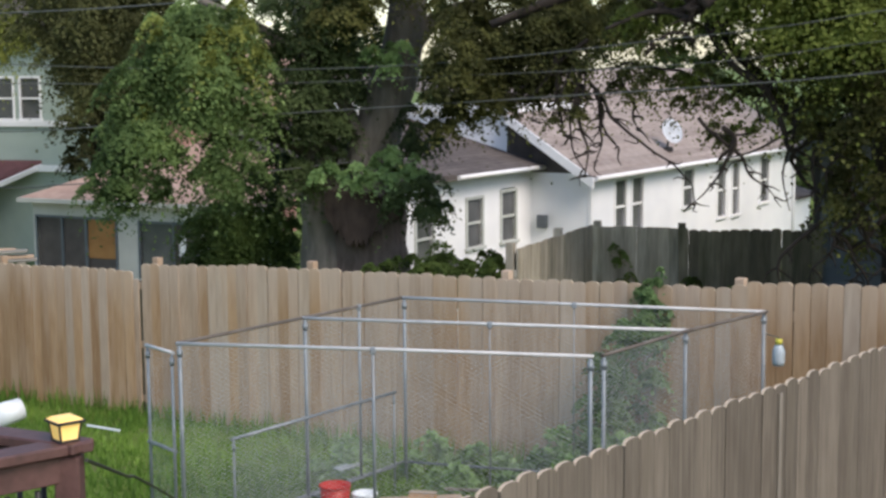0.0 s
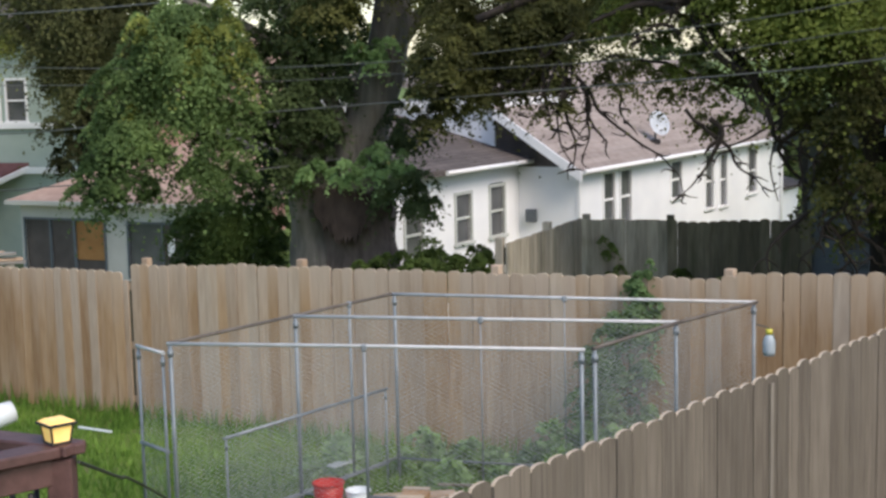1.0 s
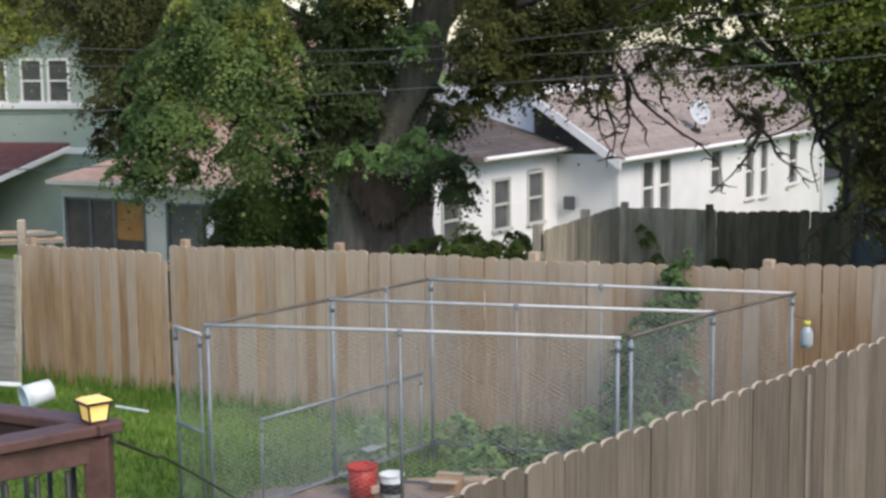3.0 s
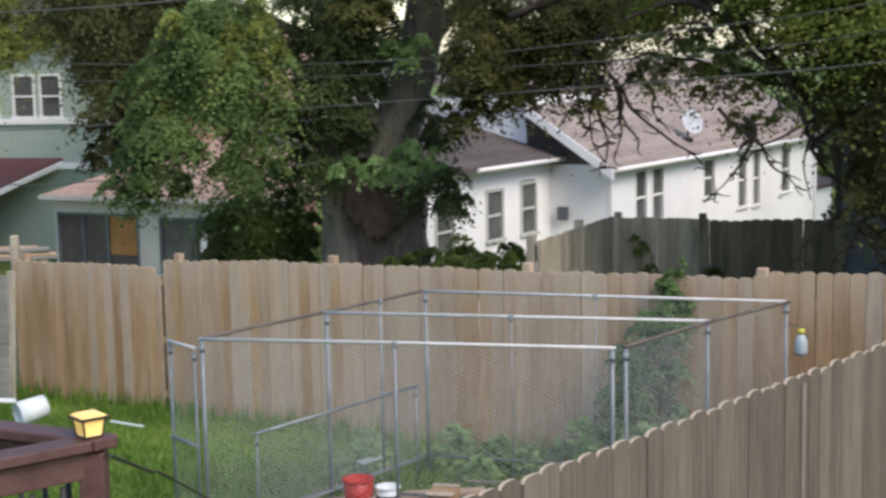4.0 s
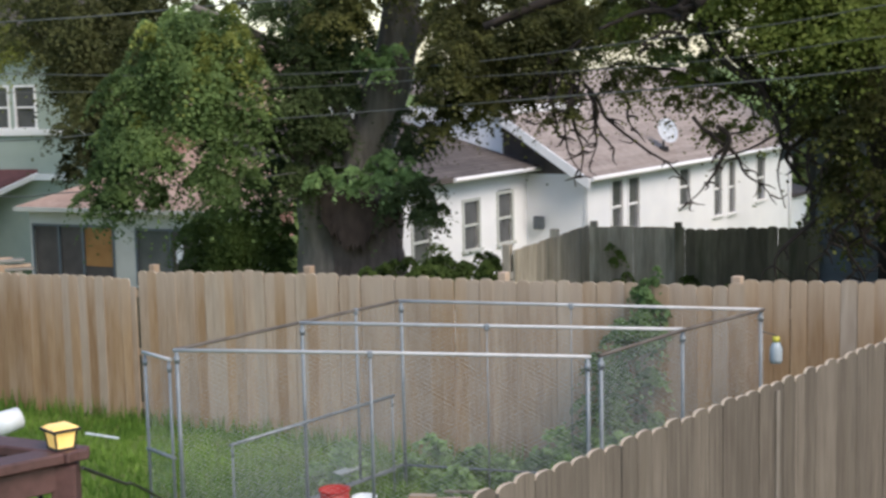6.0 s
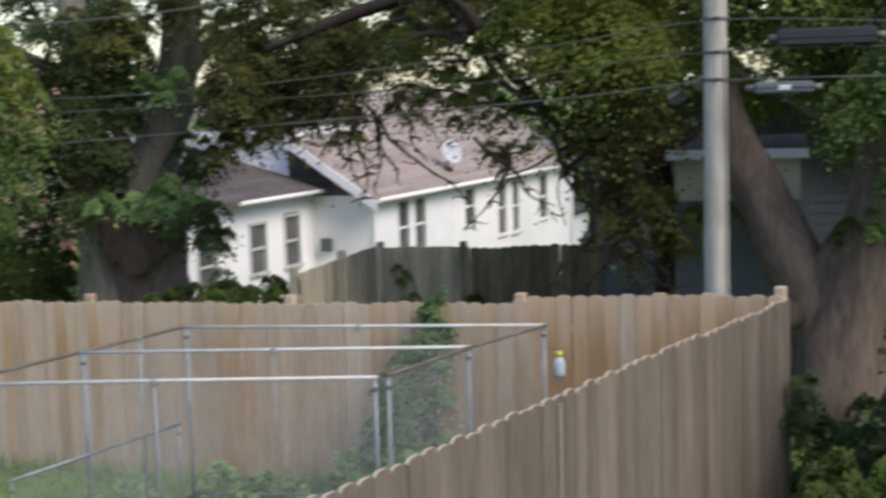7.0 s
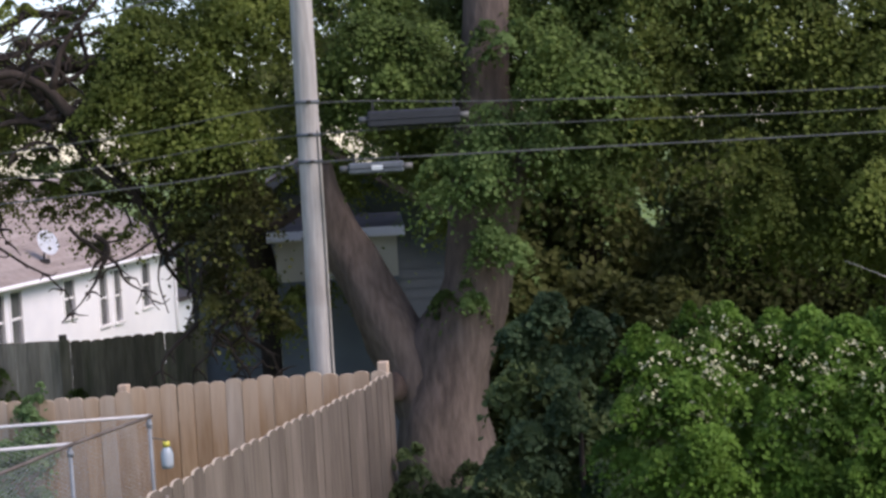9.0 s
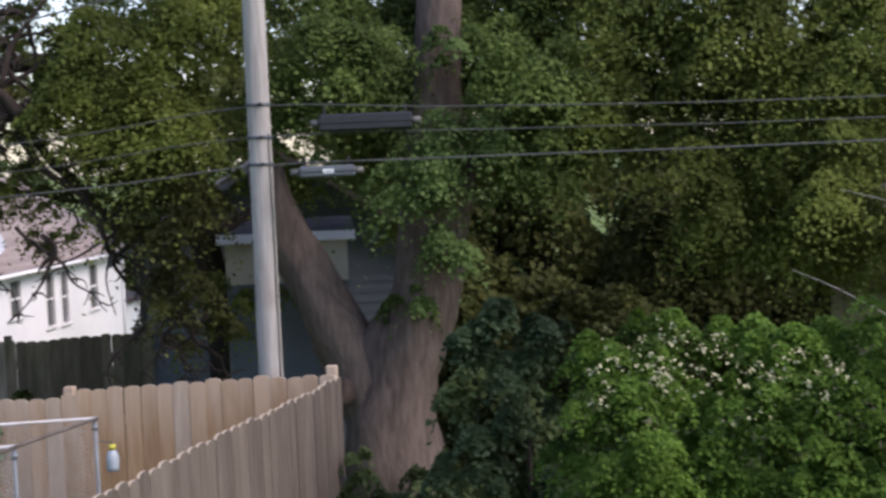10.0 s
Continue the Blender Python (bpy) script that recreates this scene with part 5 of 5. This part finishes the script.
tagged(fence_vines, "dark creeper hanging over the old fence", "creeper", kind="stuff")


# ---- utility pole, boxes and wires ----
def utility_pole():
    p = thing("utility_pole", pose(5.08, 14.64, -0.4), "pale weathered wooden utility pole behind the fence", "utility pole")
    line = [(0, 0, 0), (0.01, 0, 2.0), (0.015, 0, 4.5), (0.02, 0, 7.2), (0.02, 0, 10.0)]
    part("shaft", tube(bmesh.new(), bend(line), fall(0.135, 0.105, 25), 18, 0.04), POLEWOOD, p)
    for z in (4.08, 4.36, 4.7):
        bm = tube(bmesh.new(), [(0.015, 0, z - 0.018), (0.015, 0, z + 0.018)], 0.132, 16)
        part("clamp_band", bm, BOX_GREY, p)
        part("bolt", tube(bmesh.new(), [(-0.02, -0.12, z), (-0.02, -0.2, z)], 0.016, 6), IRON, p)
    part("ground_wire", tube(bmesh.new(), bend([(0.06, -0.125, 0.1), (0.08, -0.122, 2.2), (0.07, -0.122, 4.4)]), 0.008, 5), CABLE, p)


utility_pole()


def splice_box(a, b, h, mat, label, tag):
    a, b = Vector(a), Vector(b)
    d = b - a
    yaw = math.degrees(math.atan2(d.y, d.x))
    t = thing("splice_box", pose(a.x, a.y, a.z, 0, 0, yaw), label, "cable box", "boxes on the wires")
    n = d.xy.length
    part("case", boxes(((0, -0.07, -h), (n, 0.07, 0)), bevel=0.018), mat, t)
    part("seam", boxes(((-0.012, -0.08, -h * 0.56), (n + 0.012, 0.08, -h * 0.48)), bevel=0.006), BOX, t)
    for x in (0.06, n - 0.06):
        part("hanger", boxes(((x - 0.012, -0.01, -0.02), (x + 0.012, 0.01, 0.09))), IRON, t)
        part("end_plug", tube(bmesh.new(), [(x - 0.15 if x < n / 2 else x + 0.03, 0, -h * 0.5), (x - 0.03 if x < n / 2 else x + 0.15, 0, -h * 0.5)], 0.035, 8), CABLE, t)
    if tag:
        part("plate", boxes(((n * 0.42, -0.076, -h * 0.68), (n * 0.62, -0.071, -h * 0.30))), PLASTIC_W, t, "small pale plate")


splice_box((5.57, 14.14, 4.16), (6.45, 13.77, 4.16), 0.17, BOX, "long dark grey cable box hung on the wires", False)
splice_box((5.36, 14.22, 3.64), (5.89, 14.01, 3.64), 0.115, BOX_GREY, "small grey cable box with a pale plate", True)


def wire(pts, r, label="black overhead wire strung to the pole", mat=CABLE, name="overhead_wire", group="overhead wires"):
    pts = bend(pts, 10)
    bm = tube(bmesh.new(), pts, r, 6)
    o = pts[0]
    bm.transform(Matrix.Translation(-o))
    ob = part(name, bm, mat)
    ob.matrix_basis = Matrix.Translation(o)
    tagged(ob, label, "wire" if group else "cord", group)


wire([(-14, 27.0, 4.1), (-2.47, 19.54, 3.68), (2.82, 16.11, 4.01), (5.0, 14.68, 4.28), (6.85, 13.49, 4.19), (9.99, 11.45, 4.10), (16, 7.5, 4.1)], 0.006)
wire([(-14, 27.0, 3.6), (-3.75, 20.37, 3.49), (0.13, 17.85, 3.59), (2.88, 16.07, 3.72), (5.0, 14.68, 3.96), (7.71, 12.93, 3.93), (9.98, 11.46, 3.89), (16, 7.5, 3.9)], 0.005)
wire([(-14, 27.0, 2.75), (-7.0, 22.5, 2.77), (-3.76, 20.38, 2.99), (3.15, 15.89, 3.48), (5.0, 14.68, 3.66), (6.78, 13.53, 3.67), (9.98, 11.46, 3.66), (16, 7.5, 3.7)], 0.0085, "thick black overhead cable strung to the pole")
wire([(-14, 27.1, 4.6), (-6.58, 22.21, 4.55), (-3.45, 20.18, 4.60), (0.5, 17.6, 4.8), (5.02, 14.66, 5.75)], 0.010, "thick black overhead cable strung to the pole")
wire([(-14, 27.2, 1.9), (-7.08, 22.54, 1.93), (-5.5, 21.51, 2.03), (-3.0, 20.0, 2.25), (-1.2, 20.5, 2.4)], 0.009)


# ---- deck railing with lantern ----
def railing():
    r = thing("deck_railing", pose(-1.335, 5.12, 1.15, 0, 0, 0), "dark red-brown stained deck railing corner", "railing")
    Z = 1.222
    part("post", boxes(((-0.05, -0.05, -1.2), (0.04, 0.04, Z - 0.05)), bevel=0.006), STAINED, r)
    way_a, way_b = Vector((-0.76, -0.65, 0)), Vector((-0.90, 0.44, 0))
    for d, n in ((way_a, 2.2), (way_b, 2.4)):
        yaw = math.degrees(math.atan2(d.y, d.x))
        cap = part("cap_rail", boxes(((-0.062, -0.06, Z - 0.04), (n, 0.06, Z)), bevel=0.006), STAINED, r)
        cap.matrix_basis = pose(0, 0, 0.003 if d is way_b else 0, 0, 0, yaw)
        sub = part("under_rail", boxes(((0.05, -0.02, Z - 0.145), (n, 0.02, Z - 0.05)), bevel=0.004), STAINED, r)
        sub.matrix_basis = pose(0, 0, 0, 0, 0, yaw)
        low = part("lower_rail", boxes(((0.05, -0.02, 0.1), (n, 0.02, 0.19)), bevel=0.004), STAINED, r)
        low.matrix_basis = pose(0, 0, 0, 0, 0, yaw)
        for k in range(18):
            b = part("baluster", tube(bmesh.new(), [(0.13 + 0.115 * k, 0, 0.17), (0.13 + 0.115 * k, 0, Z - 0.16)], 0.0105, 8), IRON, r)
            b.matrix_basis = pose(0, 0, 0, 0, 0, yaw)
    deck = thing("deck", pose(-1.5, 5.0, 1.15), "red-brown stained deck boards behind the railing", "deck")
    for k in range(16):
        b = part("deck_board", boxes(((-2.6, -0.07, -0.035), (-0.02 - 0.1 * k, 0.07, 0)), bevel=0.004), STAINED, deck)
        b.matrix_basis = pose(0, 0.1 - 0.145 * k, 0)
    part("joist", boxes(((-2.5, -2.0, -1.15), (-2.4, -1.9, -0.04)), ((-0.5, -0.1, -1.15), (-0.4, 0.0, -0.04)), ((-2.5, -0.05, -1.15), (-2.4, 0.05, -0.04))), STAINED, deck)


railing()


def lantern():
    t = thing("post_lantern", pose(-1.348, 5.11, 2.376, 0, 0, 40) @ Matrix.Scale(0.9, 4), "square amber-lit solar lantern with black frame", "lantern")
    part("base", boxes(((-0.043, -0.043, 0), (0.043, 0.043, 0.008)), bevel=0.002), IRON, t)
    bm, lo, hi = bmesh.new(), 0.037, 0.047
    a = [bm.verts.new((x * lo, y * lo, 0.008)) for x, y in ((-1, -1), (1, -1), (1, 1), (-1, 1))]
    b = [bm.verts.new((x * hi, y * hi, 0.078)) for x, y in ((-1, -1), (1, -1), (1, 1), (-1, 1))]
    bm.faces.new(a[::-1])
    bm.faces.new(b)
    for i in range(4):
        bm.faces.new((a[i], a[(i + 1) % 4], b[(i + 1) % 4], b[i]))
    part("glass", bm, LAMPGLASS, t, "glowing amber glass")
    for x, y in ((-1, -1), (1, -1), (1, 1), (-1, 1)):
        part("corner_bar", tube(bmesh.new(), [(x * lo, y * lo, 0.006), (x * hi, y * hi, 0.08)], 0.0048, 6), IRON, t)
    part("rim", boxes(((-0.061, -0.061, 0.074), (0.061, 0.061, 0.086)), bevel=0.002), IRON, t)
    bm = bmesh.new()
    a = [bm.verts.new((x * 0.055, y * 0.055, 0.0862)) for x, y in ((-1, -1), (1, -1), (1, 1), (-1, 1))]
    b = [bm.verts.new((x * 0.038, y * 0.038, 0.097)) for x, y in ((-1, -1), (1, -1), (1, 1), (-1, 1))]
    bm.faces.new(b)
    for i in range(4):
        bm.faces.new((a[i], a[(i + 1) % 4], b[(i + 1) % 4], b[i]))
    part("lid", bm, LAMPGLASS, t)


lantern()

# string of dark cord from the railing to the ground
wire([(-1.28, 5.12, 2.30), (-1.42, 6.4, 1.88), (-1.65, 7.83, 1.45), (-1.76, 10.66, 0.35), (-1.78, 11.3, 0.1)], 0.007, "dark cord running from the deck railing to the kennel", IRON, "cord", "")


# ---- things in the yard ----
def bucket(name, m, r, h, mat, label, band=None):
    t = thing(name, m, label, "bucket")
    bm = bmesh.new()
    rings = []
    for rr, z in ((r * 0.84, 0), (r, h), (r * 0.95, h), (r * 0.80, 0.012)):
        rings.append([bm.verts.new((rr * math.cos(a), rr * math.sin(a), z)) for a in np.linspace(0, 2 * math.pi, 24, endpoint=False)])
    for a, b in zip(rings, rings[1:]):
        for k in range(24):
            bm.faces.new((a[k], a[(k + 1) % 24], b[(k + 1) % 24], b[k])).smooth = True
    bm.faces.new(rings[0][::-1])
    bm.faces.new(rings[-1])
    part("body", bm, mat, t)
    part("rim", tube(bmesh.new(), [(r * 1.02 * math.cos(a), r * 1.02 * math.sin(a), h) for a in np.linspace(0, 2 * math.pi, 25)], 0.008, 6), mat, t)
    if band:
        bm = bmesh.new()
        a = [bm.verts.new((r * 0.93 * math.cos(k), r * 0.93 * math.sin(k), h * 0.25)) for k in np.linspace(0, 2 * math.pi, 25)[:-1]]
        b = [bm.verts.new((r * 0.99 * math.cos(k), r * 0.99 * math.sin(k), h * 0.7)) for k in np.linspace(0, 2 * math.pi, 25)[:-1]]
        for k in range(24):
            bm.faces.new((a[k], a[(k + 1) % 24], b[(k + 1) % 24], b[k]))
        part("label_band", bm, band, t, "dark label band")
    return t


bucket("white_bucket", pose(-4.42, 15.05, 0.185, 0, -101, 38), 0.135, 0.30, PLASTIC_W, "white plastic bucket lying on its side in grass")
bucket("feed_bucket", pose(-0.655, 11.70, 0.03), 0.10, 0.2, PLASTIC_W, "white bucket with a dark label on bare soil", BOX)


red_pail = bucket("red_bucket", pose(-0.895, 11.68, 0.035, 0, 0, 30), 0.125, 0.27, RED, "red plastic bucket standing on bare soil")
part("label_patch", boxes(((0.02, -0.127, 0.06), (0.09, -0.112, 0.13)), bevel=0.004), CEDAR_PALE, red_pail, "pale label patch")
part("handle", tube(bmesh.new(), bend([(0.128, 0, 0.25), (0.09, 0.07, 0.20), (0, 0.13, 0.17), (-0.09, 0.07, 0.20), (-0.128, 0, 0.25)]), 0.004, 6), GALV, red_pail, "wire handle")


def jug():
    t = thing("jug", pose(2.90, 12.50, -0.06), "pale bluish jug with a yellow cap hung on the kennel post", "jug")
    part("hanger", tube(bmesh.new(), bend([(-0.15, -0.15, 1.47), (-0.08, -0.08, 1.44), (0, 0, 1.40), (0.05, 0.0, 1.30), (0.055, 0.02, 1.2)]), 0.006, 6), CABLE, t, "dark cord")
    bm = bmesh.new()
    prof = [(0.02, 1.16), (0.05, 1.165), (0.055, 1.20), (0.055, 1.29), (0.036, 1.335), (0.02, 1.35)]
    rings = [[bm.verts.new((r * math.cos(a), r * math.sin(a), z)) for a in np.linspace(0, 2 * math.pi, 16, endpoint=False)] for r, z in prof]
    for a, b in zip(rings, rings[1:]):
        for k in range(16):
            bm.faces.new((a[k], a[(k + 1) % 16], b[(k + 1) % 16], b[k])).smooth = True
    part("body", bm, JUG, t)
    part("cap", tube(bmesh.new(), [(0, 0, 1.35), (0, 0, 1.395)], 0.03, 12), PLASTIC_Y, t)


jug()


def plank(name, a, b, w, h, mat, label, category):
    a, b = Vector(a), Vector(b)
    d = b - a
    m = Matrix.Translation(a) @ d.to_track_quat("X", "Z").to_matrix().to_4x4()
    bm = boxes(((0, -w / 2, 0), (d.length, w / 2, h)), bevel=min(w, h) * 0.15)
    ob = part(name, bm, mat)
    ob.matrix_basis = m
    return tagged(ob, label, category)


plank("white_stick", (-3.66, 14.72, 0.07), (-3.28, 14.52, 0.06), 0.025, 0.018, PLASTIC_W, "white stick lying in the grass", "stick")
plank("loose_board", (-0.55, 12.15, 0.01), (0.15, 12.2, 0.02), 0.14, 0.03, CEDAR, "loose tan board lying on bare soil", "board")
tan_box = thing("box", pose(-0.20, 11.92, 0.03, 0, 0, -12), "tan cardboard box lying on bare soil", "box")
part("body", boxes(((-0.12, -0.09, 0.0), (0.12, 0.09, 0.10)), bevel=0.008), CEDAR_NEW, tan_box)
part("flap", boxes(((-0.12, -0.17, 0.100), (0.11, -0.08, 0.106))), PALE_LIT_TOP, tan_box, "open pale flap")
part("flap", boxes(((-0.12, 0.08, 0.102), (0.11, 0.16, 0.108))), PALE_LIT_TOP, tan_box, "open pale flap")
plank("pale_scrap", (-0.98, 13.05, 0.05), (-0.80, 13.2, 0.07), 0.12, 0.012, GREYWALL, "pale scrap of board lying in the grass", "board")
plank("grey_stick", (0.0, 12.45, 0.03), (0.55, 12.35, 0.03), 0.03, 0.025, GREY_WOOD, "weathered stick lying among the weeds", "stick")


def soil_patch():
    bm = bmesh.new()
    rim = []
    for k in range(48):
        a = 2 * math.pi * k / 48
        r = 1 + 0.3 * noise.noise((math.cos(a) * 1.5, math.sin(a) * 1.5, 4.0))
        x, y = -0.8 + 1.45 * r * math.cos(a), 11.7 + 0.72 * r * math.sin(a)
        rim.append((x, y))
    mid = bm.verts.new((-0.8, 11.7, 0.045))
    inner = [bm.verts.new((-0.8 + (x + 0.8) * 0.6, 11.7 + (y - 11.7) * 0.6, 0.04 + 0.02 * noise.noise((x * 3, y * 3, 0)))) for x, y in rim]
    outer = [bm.verts.new((x, y, float(ground_z(x, y)) - 0.03)) for x, y in rim]
    for k in range(48):
        j = (k + 1) % 48
        bm.faces.new((mid, inner[k], inner[j]))
        bm.faces.new((inner[k], outer[k], outer[j], inner[j]))
    tagged(part("bare_soil", bm, SOIL), "trampled bare brown soil inside the kennel", "soil", kind="structure")


soil_patch()


def leaning_panel():
    t = thing("leaning_panel", pose(-4.985, 16.0, 0.0, 0, 0, 158), "grey weathered plank panel leaning at the fence end", "panel")
    for k in range(9):
        x0 = 0.12 - 0.017 * k
        b = part("plank", boxes(((x0, -0.012, 0.05 + 0.155 * k), (2.1, 0.012, 0.203 + 0.155 * k)), bevel=0.003), GREY_PLANK, t)
        b.matrix_basis = pose(0, 0, 0, -4, 0, 0)
    part("edge_board", boxes(((-0.04, -0.045, 0.0), (0.05, -0.015, 1.5)), bevel=0.004), GREY_WOOD, t).matrix_basis = pose(0.12, 0, 0, -4, -6.5, 0)
    for k in range(5):
        part("slat", boxes(((0.22 + 0.16 * k, -0.03, 1.12), (0.29 + 0.16 * k, -0.014, 1.40)), bevel=0.003), GREY_WOOD, t).matrix_basis = pose(0, 0, 0, -4, 0, 0)


leaning_panel()
plank("white_board", (-5.35, 15.62, 0.12), (-4.95, 15.75, 0.06), 0.12, 0.03, PLASTIC_W, "white board scrap lying in the grass", "board")
plank("white_board", (-5.55, 15.6, 0.02), (-5.25, 15.66, 0.2), 0.18, 0.03, PLASTIC_W, "white board scrap tilted on the grass", "board")


def lumber_stack():
    t = thing("lumber_stack", pose(-6.9, 19.2, 0.0, 0, 0, 14), "old tan boards stacked on posts behind the fence", "lumber")
    for k, (x, z, n, tilt) in enumerate(((0.0, 1.16, 1.5, 0), (0.1, 1.21, 1.35, 1), (0.3, 1.26, 1.1, -2), (0.5, 1.31, 0.7, 3))):
        part("board", boxes(((x, -0.07, z), (x + n, 0.07, z + 0.035)), bevel=0.004), CEDAR if k % 2 else GREY_PLANK, t).matrix_basis = pose(0, 0.02 * k, 0, 0, tilt * 0.4, tilt)
    for x in (0.15, 1.3):
        part("support", boxes(((x - 0.05, -0.05, -0.9), (x + 0.05, 0.05, 1.158))), GREY_WOOD, t)


lumber_stack()
end_post = plank("end_post", (-5.70, 18.62, -0.5), (-5.70, 18.62, 1.58), 0.1, 0.1, GREY_WOOD, "grey wooden post at the fence end", "post")
